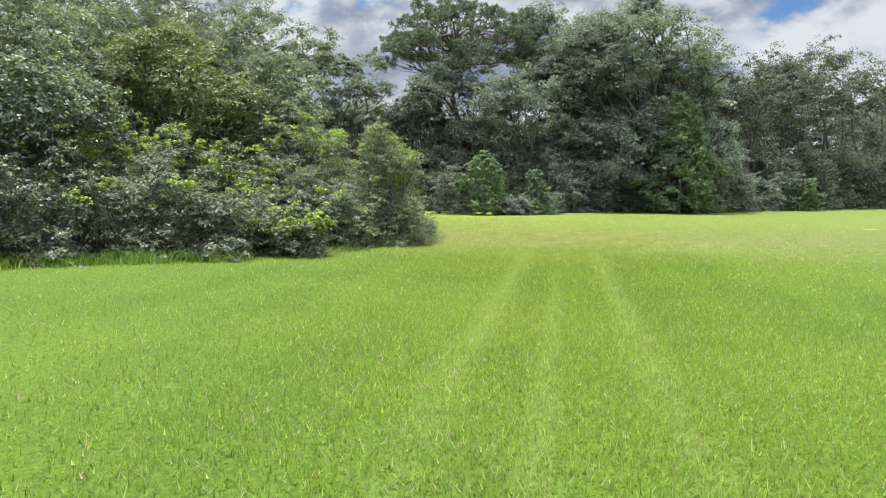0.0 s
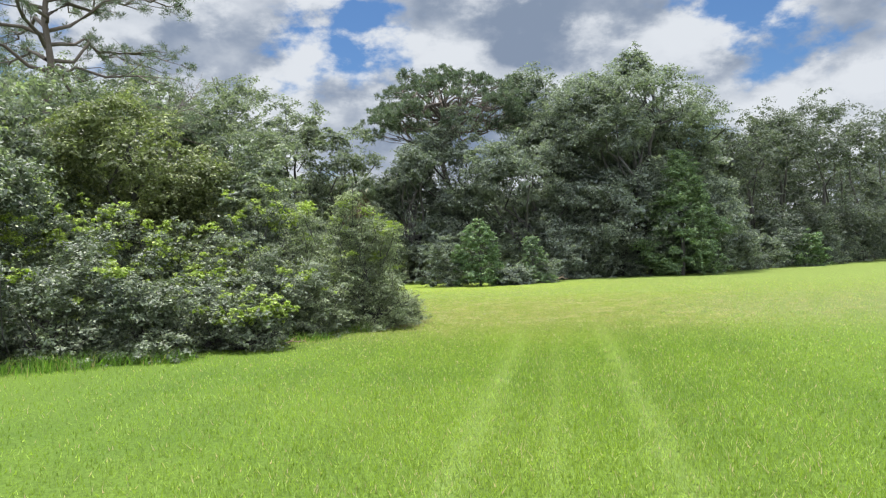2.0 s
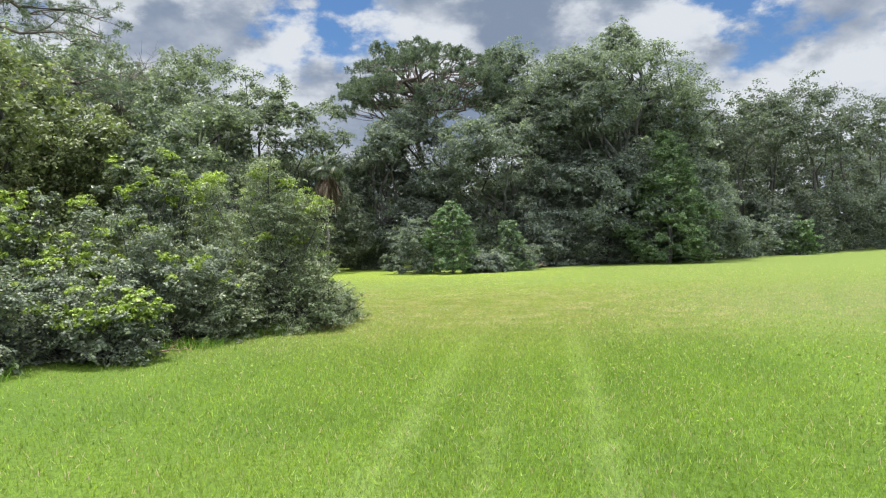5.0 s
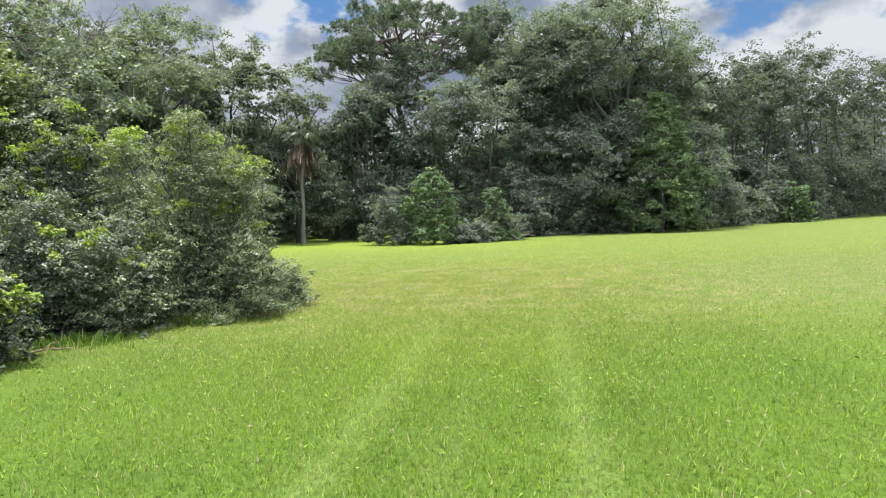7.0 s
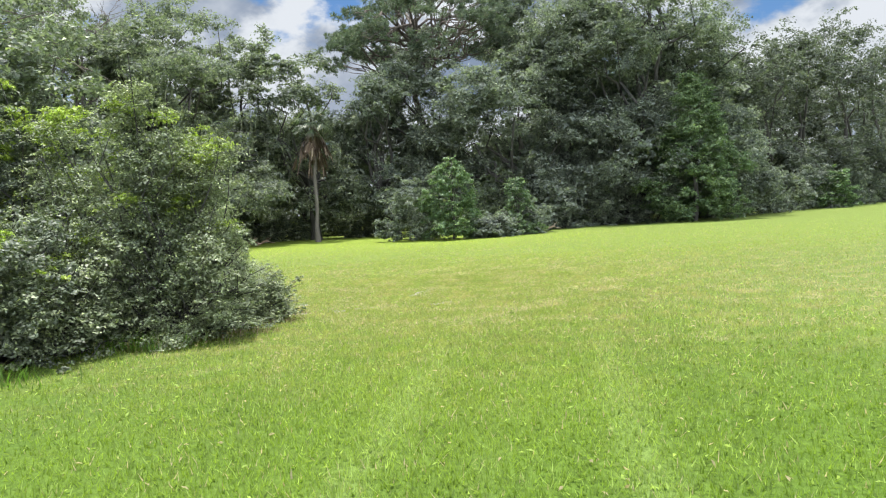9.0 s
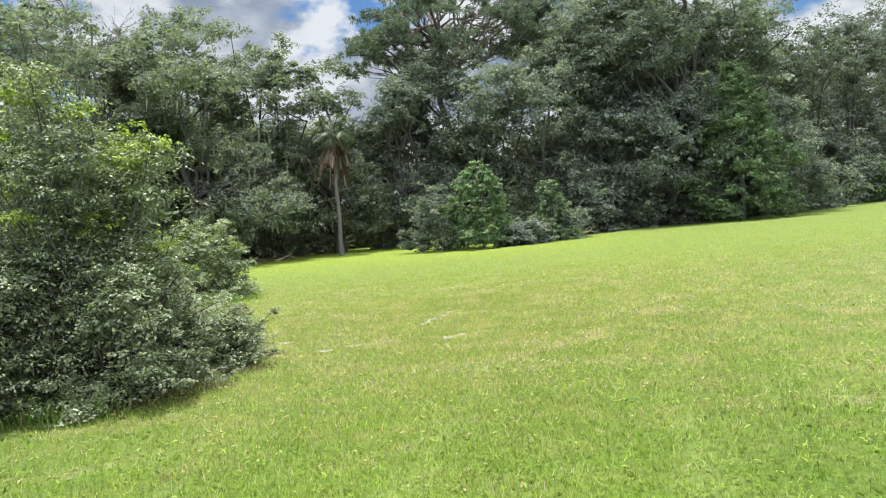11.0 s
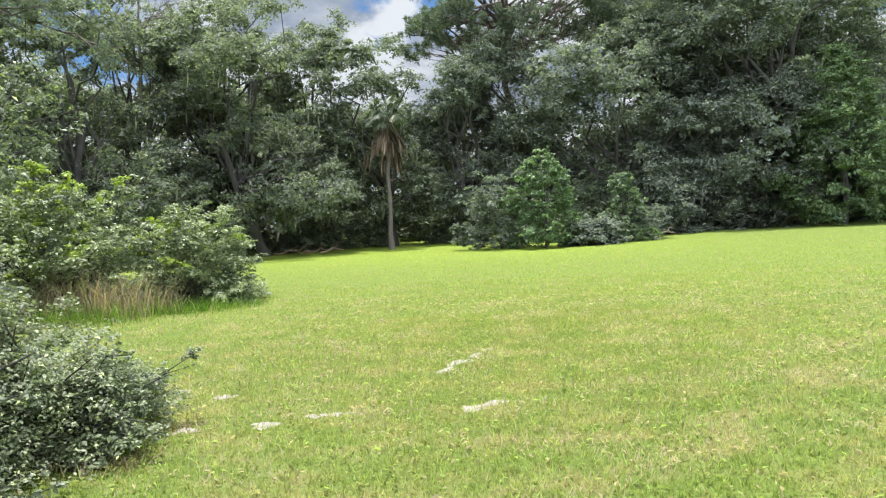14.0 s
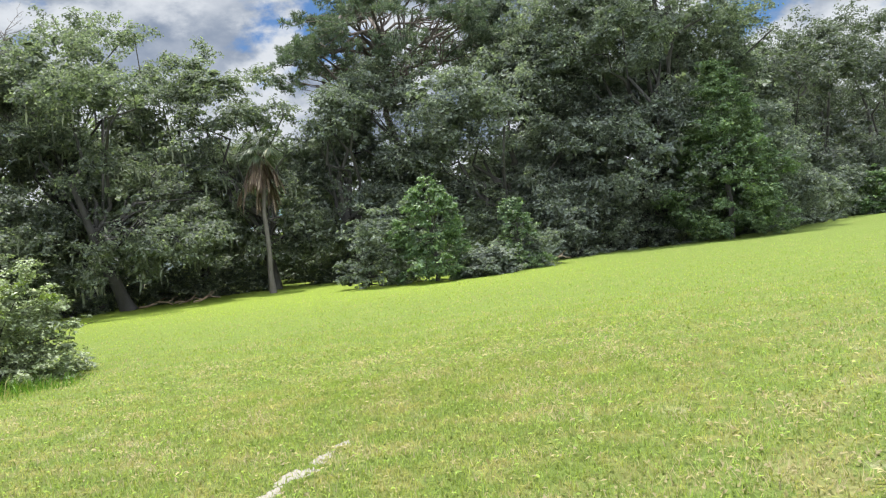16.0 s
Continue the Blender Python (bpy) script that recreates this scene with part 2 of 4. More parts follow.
LIME = leaf_material("young_leaves", (0.21, 0.28, 0.05), (0.34, 0.42, 0.09), (0.40, 0.46, 0.11), 0.5, 0.45, 0.15, 0.45)
OAK = leaf_material("oak_leaves", (0.122, 0.141, 0.136), (0.236, 0.264, 0.228), (0.28, 0.305, 0.245), 0.65, 0.45, 0.08, 0.2)
MIXED = leaf_material("woodland_leaves", (0.112, 0.137, 0.112), (0.21, 0.242, 0.174), (0.28, 0.32, 0.18), 0.52, 0.40, 0.10, 0.5)
MOSSYOAK = leaf_material("mossy_oak_leaves", (0.112, 0.132, 0.118), (0.22, 0.246, 0.196), (0.28, 0.305, 0.21), 0.58, 0.5, 0.08, 0.3)
# distance haze put into the leaf colour: greyed, narrow tonal range
HAZY = leaf_material("hazed_distant_leaves", (0.078, 0.094, 0.084), (0.126, 0.142, 0.116), (0.16, 0.18, 0.13), 0.6, 0.4, 0.12, 0.4)
YOUNG = leaf_material("young_tree_leaves", (0.09, 0.142, 0.08), (0.168, 0.236, 0.114), (0.23, 0.30, 0.13), 0.55, 0.4, 0.1, 0.45)
OLIVE = leaf_material("vine_leaves", (0.11, 0.132, 0.066), (0.195, 0.22, 0.10), (0.27, 0.30, 0.12), 0.55, 0.34, 0.15, 0.5)
FRESH = leaf_material("fresh_leaves", (0.09, 0.15, 0.08), (0.17, 0.25, 0.115), (0.25, 0.33, 0.13), 0.5, 0.42, 0.1, 0.5)
PINE = leaf_material("pine_needles", (0.072, 0.098, 0.076), (0.135, 0.17, 0.12), (0.19, 0.2, 0.14), 0.55, 0.35)
PALM = leaf_material("palm_fronds", (0.05, 0.075, 0.04), (0.11, 0.14, 0.075), (0.2, 0.2, 0.11), 0.45, 0.25)
DEAD = leaf_material("dead_fronds", (0.12, 0.085, 0.068), (0.235, 0.175, 0.135), (0.36, 0.30, 0.22), 0.8, 0.15, 0.1, 0.2)
STRAW = leaf_material("dry_grass", (0.30, 0.215, 0.15), (0.47, 0.37, 0.27), (0.25, 0.28, 0.12), 0.7, 0.3, 0.15, 0.2)
TALLGRASS = leaf_material("tall_grass", (0.09, 0.18, 0.025), (0.17, 0.28, 0.045), (0.36, 0.33, 0.13), 0.5, 0.4, 0.1, 0.3)
MOSS = leaf_material("spanish_moss", (0.12, 0.135, 0.105), (0.21, 0.225, 0.175), (0.25, 0.26, 0.2), 0.9, 0.3, 0.1, 0.1)
BARK = bark_material("oak_bark", (0.027, 0.025, 0.022), (0.082, 0.077, 0.069))
PINEBARK = bark_material("pine_bark", (0.06, 0.05, 0.043), (0.15, 0.12, 0.10))
PALMBARK = bark_material("palm_bark", (0.078, 0.068, 0.058), (0.175, 0.157, 0.137), 9.0)
DEADWOOD = bark_material("dead_wood", (0.22, 0.15, 0.10), (0.42, 0.31, 0.22), 8.0)
SAND = plain_material("sand", (0.16, 0.14, 0.11), (0.43, 0.40, 0.35), 14.0)


# ---- builders ----
def sheet(name, verts, faces, mat, parent=None, label="", smooth=False):
    """One mesh object from arrays of corners and of equal-sided faces."""
    verts, faces = np.asarray(verts, np.float32), np.asarray(faces, np.int32)
    sides = faces.shape[1]
    me = bpy.data.meshes.new(name)
    me.vertices.add(len(verts))
    me.vertices.foreach_set("co", verts.ravel())
    me.loops.add(faces.size)
    me.loops.foreach_set("vertex_index", faces.ravel())
    me.polygons.add(len(faces))
    me.polygons.foreach_set("loop_start", np.arange(len(faces), dtype=np.int32) * sides)
    if smooth:
        me.polygons.foreach_set("use_smooth", np.ones(len(faces), dtype=bool))
    me.update(calc_edges=True)
    me.materials.append(mat)
    ob = new(name, me)
    if parent:
        ob.parent = parent
    if label:
        ob["label"] = label
    return ob


def thing(name, x, y, label, category, group="", kind="", turn=0.0):
    ob = new(name)
    ob.empty_display_size = 0.3
    ob.matrix_world = pose(x, y, ground_z(x, y), 0, 0, turn)
    return tagged(ob, label, category, group, kind)


def ground_z(x, y):
    """Gentle unevenness of the lawn."""
    return 0.02 * np.sin(0.41 * x + 1.0) * np.cos(0.33 * y) + 0.012 * np.sin(1.1 * x - 0.7 * y)


def unit(v):
    return v / np.maximum(np.linalg.norm(v, axis=1, keepdims=True), 1e-6)


def leaves(rng, centre, normal, length, width, fold=0.12, plain=False):
    """Leaves, a little folded, with tips in a random direction; plain ones have three corners."""
    n = len(centre)
    normal = unit(normal)
    tip = unit(np.cross(normal, rng.normal(size=(n, 3))))
    side = np.cross(normal, tip)
    size = rng.uniform(0.65, 1.25, (n, 1))
    if plain:
        back = centre - tip * length * size * 0.5
        wide = side * width * size * 0.62
        verts = np.stack([back - wide, back + wide, centre + tip * length * size * 0.5], 1).reshape(-1, 3)
        return verts, np.arange(3 * n).reshape(n, 3)
    a = centre - tip * length * size * 0.5
    c = centre + tip * length * size * 0.5 - normal * fold * length
    b = centre + side * width * size * 0.5 + normal * fold * length * 0.6
    d = centre - side * width * size * 0.5 + normal * fold * length * 0.6
    verts = np.stack([a, b, c, d], 1).reshape(-1, 3)
    return verts, np.arange(4 * n).reshape(n, 4)


def clumps(rng, lobes, per_lobe, low=-0.35, inner=0.72):
    """Centres of leaf clumps on the outer parts of some rounded lobes."""
    spots = []
    for cx, cy, cz, rx, ry, rz in lobes:
        d = unit(rng.normal(size=(per_lobe * 3, 3)))
        d = d[d[:, 2] > low][:per_lobe]
        reach = rng.uniform(inner, 1.0, (len(d), 1))
        spots.append(np.array([cx, cy, cz]) + d * reach * np.array([rx, ry, rz]))
    return np.concatenate(spots)


def foliage(rng, spots, radius, count, length, width, flat=0.7, up=0.7, plain=False, per_spray=24, crisp=0.36):
    """Leaves on many small drooping sprays that are gathered in clumps round the spots."""
    size = radius * rng.uniform(0.6, 1.35, len(spots))
    m = max(len(spots), count // per_spray)
    owner = rng.choice(len(spots), m, p=size ** 2 / np.sum(size ** 2))
    out = unit(rng.normal(size=(m, 3)) + np.array([0, 0, 0.25]))
    spray = spots[owner] + out * size[owner, None] * rng.uniform(0.3, 1.08, (m, 1)) * np.array([1.0, 1.0, flat])
    reach = radius * crisp * rng.uniform(0.55, 1.5, m)
    pick = rng.choice(m, count, p=reach ** 2 / np.sum(reach ** 2))
    d = unit(rng.normal(size=(count, 3)))
    d[:, 2] = np.where(rng.random(count) < 0.7, np.abs(d[:, 2]), d[:, 2])
    along = out[pick] * np.array([1.0, 1.0, 0.3])
    offset = d * reach[pick, None] * rng.random((count, 1)) ** 0.4 * np.array([1.0, 1.0, 0.55])
    offset += along * (reach[pick] * rng.uniform(-0.6, 0.9, count))[:, None]
    offset[:, 2] -= 0.3 * np.hypot(offset[:, 0], offset[:, 1])
    centre = spray[pick] + offset
    centre[:, 2] = np.maximum(centre[:, 2], 0.03)
    normal = d * 0.55 + out[pick] * 0.35 + np.array([0, 0, up]) + rng.normal(size=(count, 3)) * 0.5
    return leaves(rng, centre, normal, length, width, plain=plain)


def tube(points, radii, sides=7):
    """A tapering round limb through the points."""
    points, rings, faces = np.asarray(points, float), [], []
    for i, p in enumerate(points):
        d = points[min(i + 1, len(points) - 1)] - points[max(i - 1, 0)]
        d = d / np.linalg.norm(d)
        ref = np.array([1.0, 0, 0]) if abs(d[0]) < 0.8 else np.array([0, 1.0, 0])
        u = np.cross(d, ref)
        u /= np.linalg.norm(u)
        v = np.cross(d, u)
        ang = np.arange(sides) * 2 * np.pi / sides
        rings.append(p + radii[i] * (np.cos(ang)[:, None] * u + np.sin(ang)[:, None] * v))
    for i in range(len(points) - 1):
        for k in range(sides):
            j = (k + 1) % sides
            faces.append((i * sides + k, i * sides + j, (i + 1) * sides + j, (i + 1) * sides + k))
    return np.concatenate(rings), np.array(faces)


def bent(rng, a, b, steps=6, sag=0.0, wobble=0.06):
    """Points of a crooked line from a to b."""
    a, b = np.asarray(a, float), np.asarray(b, float)
    t = np.linspace(0, 1, steps)[:, None]
    p = a + (b - a) * t
    p[:, 2:] += sag * np.sin(np.pi * t)
    span = np.linalg.norm(b - a)
    p[1:-1] += rng.normal(size=(steps - 2, 3)) * wobble * span
    return p


def limbs(rng, tree, start, spots, count, girth, bark, droop=0.1, name="limb"):
    for k in rng.choice(len(spots), min(count, len(spots)), replace=False):
        s = start + np.array([0, 0, rng.uniform(-0.25, 0.3) * start[2]])
        pts = bent(rng, s, spots[k], 6, droop * np.linalg.norm(spots[k] - s), 0.075)
        sheet(name, *tube(pts, np.linspace(girth * rng.uniform(0.2, 0.45), 0.02, 6), 6), bark, tree, smooth=True)


def strands(rng, spots, count, length, width):
    """Hanging threads of moss."""
    lower = spots[spots[:, 2] < np.quantile(spots[:, 2], 0.8)]
    top = lower[rng.integers(len(lower), size=count)] + rng.normal(size=(count, 3)) * np.array([0.35, 0.35, 0.2])
    drop = length * rng.uniform(0.3, 1.2, (count, 1))
    ang = rng.uniform(0, np.pi, count)
    side = np.stack([np.cos(ang), np.sin(ang), np.zeros(count)], 1) * width
    low = top + np.concatenate([rng.normal(size=(count, 2)) * 0.08, -drop], 1)
    low[:, 2] = np.maximum(low[:, 2], 0.4)
    mid = (top + low) / 2 + side * rng.uniform(0.5, 1.2, (count, 1))
    return np.stack([top - side * 0.3, mid - side * 1.6, low, mid], 1).reshape(-1, 3), np.arange(4 * count).reshape(-1, 4)


def broadleaf(name, x, y, height, spread, label, mat, seed, leaves_n=16000, leaf=0.24, lobes_n=7, per_lobe=16,
              clump=1.0, low=0.25, trunk_r=0.35, moss=0, category="tree", group="woodland trees", bark=None, open_low=-0.75, limb_n=12, airy=False):
    """A spreading tree: crooked trunk, limbs that reach into the crown, a crown of many leaf clumps in several lobes."""
    rng = np.random.default_rng(seed)
    lobes_n, per_lobe = int(lobes_n * 1.7), max(8, int(per_lobe * 0.62))
    tree = thing(name, x, y, label, category, group)
    mid = height * (1 + low) / 2
    half = height * (1 - low) / 2
    lobes = [(0, 0, mid + half * 0.28, spread * 0.6, spread * 0.6, half * 0.72)]
    lobes.append((0, 0, mid - half * 0.35, spread * 0.62, spread * 0.62, half * 0.55))
    for k in range(lobes_n - 1):
        ang = k * 2.4 + rng.uniform(-0.4, 0.4)
        tier = (-0.74, -0.1, 0.40, -0.6, 0.12)[k % 5] + rng.uniform(-0.1, 0.1)
        r = spread * (0.60, 0.72, 0.54, 0.56, 0.70)[k % 5] * rng.uniform(0.85, 1.15)
        lobes.append((r * math.cos(ang), r * math.sin(ang), mid + half * tier,
                      spread * rng.uniform(0.30, 0.44), spread * rng.uniform(0.30, 0.44), half * rng.uniform(0.24, 0.44)))
    if airy:
        # flat leafy tiers with gaps between them
        lobes = [(a, b, c, rx, ry, rz * 0.74) for a, b, c, rx, ry, rz in [(0, 0, mid + half * 0.62, spread * 0.5, spread * 0.5, half * 0.5)] + lobes[1:]]
        clump, open_low = clump * 0.9, -0.6
    spots = clumps(rng, lobes, int(per_lobe * 1.9), open_low)
    spots[:, 2] = np.clip(spots[:, 2], 0.35, height - clump * 0.5)
    fork = np.array([rng.normal() * 0.05 * height, rng.normal() * 0.05 * height, height * max(low, 0.2) * 1.15])
    top = np.array([fork[0] * 1.5, fork[1] * 1.5, height * 0.72])
    pts = np.concatenate([bent(rng, (0, 0, -0.1), fork, 5, 0, 0.02), bent(rng, fork, top, 5, 0, 0.05)[1:]])
    rad = np.concatenate([[trunk_r * 1.45], np.linspace(trunk_r, 0.05, len(pts) - 1)])
    sheet("trunk", *tube(pts, rad, 10), bark or BARK, tree, smooth=True)
    limbs(rng, tree, fork, spots, limb_n, trunk_r, bark or BARK)
    plain = leaf > 0.1
    if plain:
        leaves_n, leaf, clump = int(leaves_n * 2.9), leaf * 0.68, clump * 0.85
    outer = foliage(rng, spots, clump, leaves_n, leaf, leaf * 0.6, plain=plain, per_spray=14, crisp=0.42)
    deep = clumps(rng, lobes, per_lobe, -0.9, 0.25)
    deep[:, 2] = np.clip(deep[:, 2], 0.3, height - clump)
    core = foliage(rng, deep, clump, leaves_n // (10 if airy else 6), leaf * 1.6, leaf * 1.1, plain=plain)
    sheet("crown", np.concatenate([outer[0], core[0]]), np.concatenate([outer[1], core[1] + len(outer[0])]), mat, tree)
    if moss:
        tagged(sheet("moss", *strands(rng, spots, int(moss * 0.7), 0.9, 0.07), MOSS, tree), "grey-green hanging moss", kind="stuff")
    return tree


def bush(name, x, y, height, spread, label, mat, seed, leaves_n=14000, leaf=0.09, clump=0.35, depth=None, sprays=30,
         accent=None, accent_share=0.25, group="edge bushes", category="bush", lobes_n=13, per_lobe=18, plain=True, lift=0.0):
    """A bush of leafy clumps down to the ground, with stems and looser sprays that stick out."""
    rng = np.random.default_rng(seed)
    plant = thing(name, x, y, label, category, group)
    deep = depth or spread
    lobes = [(0, 0, height * 0.42, spread * 0.6, deep * 0.6, height * 0.45)]
    for k in range(lobes_n - 1):
        ang = k * 2.4 + rng.uniform(-0.6, 0.6)
        r = rng.uniform(0.35, 0.75)
        if k % 2:
            r = rng.uniform(0.6, 0.82)
        lobes.append((spread * r * math.cos(ang), deep * r * math.sin(ang), height * (rng.uniform(0.08, 0.2) if k % 2 else rng.uniform(0.3, 0.72)) + lift * height * (0.6 if k % 2 else 0.45),
                      spread * rng.uniform(0.2, 0.45), deep * rng.uniform(0.2, 0.45), height * rng.uniform(0.14, 0.32)))
    spots = clumps(rng, lobes, per_lobe, -0.8, 0.6)
    spots[:, 2] = np.maximum(spots[:, 2], 0.10)
    twig_spots = []
    for k in rng.choice(len(spots), min(sprays, len(spots)), replace=False):
        out = unit((spots[k] - np.array([0, 0, height * 0.25]))[None])[0]
        end = spots[k] + out * clump * rng.uniform(0.5, 1.9)
        pts = bent(rng, (rng.normal() * 0.1 * spread, rng.normal() * 0.1 * deep, 0.0), end, 6, 0.05 * spread, 0.05)
        pts[:, 2] = np.maximum(pts[:, 2], 0.0)
        twig_spots.append(pts[3:])
        sheet("stem", *tube(pts, np.linspace(0.016, 0.004, 6) * max(1.0, height / 2.5), 5), BARK, plant, smooth=True)
    outer = foliage(rng, spots, clump, leaves_n, leaf, leaf * 0.55, 0.5, 1.1, plain)
    spray = foliage(rng, np.concatenate(twig_spots), clump * 0.33, leaves_n // 5, leaf, leaf * 0.55, 0.7, 1.1, plain)
    core = foliage(rng, spots * np.array([0.68, 0.68, 0.8]), clump, leaves_n // 6, leaf * 1.3, leaf * 0.8, plain=plain)
    n1, n2 = len(outer[0]), len(spray[0])
    sheet("foliage", np.concatenate([outer[0], spray[0], core[0]]),
          np.concatenate([outer[1], spray[1] + n1, core[1] + n1 + n2]), mat, plant)
    if accent:
        share = spots[spots[:, 2] > np.quantile(spots[:, 2], 0.45)]
        share = share[rng.random(len(share)) < accent_share]
        if len(share):
            grown = sheet("new_growth", *foliage(rng, share + (0, 0, clump * 0.55), clump * 0.7, int(leaves_n * accent_share * 0.7), leaf * 1.1, leaf * 0.6, plain=plain), accent, plant, "bright yellow-green new growth")
            tagged(grown, kind="stuff")
    return plant


def sapling(name, x, y, height, spread, label, mat, seed, leaves_n, leaf, clump, point=0.7):
    """A young tree, leafy to the ground, that narrows towards its tip."""
    rng = np.random.default_rng(seed)
    tree = thing(name, x, y, label, "sapling", "saplings")
    n = 420 if spread > 3 else 120
    f = rng.random(n) ** 1.35
    ang = rng.uniform(0, 2 * math.pi, n)
    branch = np.floor(f * 13) * 5 + np.floor(ang / (2 * math.pi) * 5)
    ragged = 0.66 + 0.42 * np.modf(np.sin(branch * 12.99 + seed) * 437.5 + 500)[0]
    r = spread * np.maximum(0.0, 1 - f) ** point * ragged * (1 - 0.18 * np.maximum(0, 0.2 - f) / 0.2) * rng.uniform(0.3, 1.0, n) ** 0.5
    spots = np.stack([r * np.cos(ang), r * np.sin(ang), height * (0.03 + 0.94 * f)], 1)
    spots[:, 2] = np.maximum(spots[:, 2] + 0.1 * r + rng.normal(size=n) * 0.02 * height, 0.15)
    pts = bent(rng, (0, 0, -0.05), (0.05 * spread, 0, height * 0.93), 7, 0, 0.01)
    sheet("trunk", *tube(pts, np.linspace(0.02 * height, 0.01, 7), 7), BARK, tree, smooth=True)
    limbs(rng, tree, np.array([0, 0, height * 0.4]), spots, 8, 0.012 * height, BARK)
    sheet("crown", *foliage(rng, spots, clump, leaves_n, leaf, leaf * 0.6, plain=leaf > 0.1), mat, tree)
    return tree


def needle_tree(name, x, y, height, spread, label, seed, crown_from=0.5, boughs=30):
    """A tall pine: bare trunk, long crooked boughs that fork, needles in round brushes on the twigs."""
    rng = np.random.default_rng(seed)
    tree = thing(name, x, y, label, "tree", "pines")
    pts = bent(rng, (0, 0, -0.1), (rng.normal() * 0.3, rng.normal() * 0.3, height * 0.95), 9, 0, 0.008)
    sheet("trunk", *tube(pts, np.linspace(0.3, 0.07, 9), 9), PINEBARK, tree, smooth=True)
    heads = []
    for k in range(boughs):
        f = crown_from + (0.98 - crown_from) * (k + rng.random()) / boughs
        ang = k * 2.4 + rng.normal() * 0.3
        reach = spread * (1.0 if f < 0.75 else 1.0 - 2.2 * (f - 0.75)) * rng.uniform(0.7, 1.0)
        root = pts[0] + (pts[-1] - pts[0]) * f
        lift = 0.12 if f > 0.6 else -0.22
        end = root + np.array([math.cos(ang) * reach, math.sin(ang) * reach, reach * (lift + rng.uniform(-0.08, 0.12))])
        way = bent(rng, root, end, 8, 0.08 * reach, 0.035)
        sheet("bough", *tube(way, np.linspace(0.1, 0.02, 8), 6), PINEBARK, tree, smooth=True)
        for j in range(9):
            start = way[2 + j % 6]
            tip = start + (end - root) * rng.uniform(0.1, 0.28) + rng.normal(size=3) * np.array([0.11, 0.11, 0.06]) * reach
            twig = bent(rng, start, tip, 4, 0.05, 0.06)
            sheet("twig", *tube(twig, [0.03, 0.022, 0.016, 0.01], 4), PINEBARK, tree, smooth=True)
            heads.append(np.repeat(twig[1:], 2, 0) + rng.normal(size=(6, 3)) * 0.16)
    heads = np.concatenate(heads)
    sheet("needles", *needle_tufts(rng, heads, 40, 0.27, 0.02), PINE, tree)
    return tree


def bare_tree(x, y, height, spread, label, seed):
    """A leafless tree: trunk, limbs and two orders of thin twigs."""
    rng = np.random.default_rng(seed)
    tree = thing("bare_tree", x, y, label, "tree", "woodland trees")
    pts = bent(rng, (0, 0, -0.1), (0.3, 0.2, height * 0.85), 9, 0, 0.015)
    sheet("trunk", *tube(pts, np.linspace(0.2, 0.05, 9), 8), PALMBARK, tree, smooth=True)
    for k in range(13):
        ang, root = k * 2.4, pts[4 + k % 5]
        end = root + np.array([math.cos(ang) * spread, math.sin(ang) * spread, spread * 0.9]) * rng.uniform(0.5, 1.0)
        way = bent(rng, root, end, 6, -0.2, 0.06)
        limb = sheet("limb", *tube(way, np.linspace(0.07, 0.02, 6), 6), PALMBARK, tree, smooth=True)
        verts, faces, count = [], [], 0
        for j in range(10):
            start = way[2 + j % 4]
            tip = start + (end - root) * 0.3 + rng.normal(size=3) * 0.17 * spread
            for a, b, r in ((start, tip, 0.022), (start * 0.5 + tip * 0.5, tip + rng.normal(size=3) * 0.14 * spread, 0.014), (start * 0.3 + tip * 0.7, tip + rng.normal(size=3) * 0.12 * spread, 0.012)):
                v, f = tube(bent(rng, a, b, 4, 0, 0.05), np.linspace(r, r * 0.5, 4), 4)
                verts.append(v)
                faces.append(f + count)
                count += len(v)
        tagged(sheet("branchlet", np.concatenate(verts), np.concatenate(faces), PALMBARK, limb), "thin bare twigs", kind="stuff")
    return tree


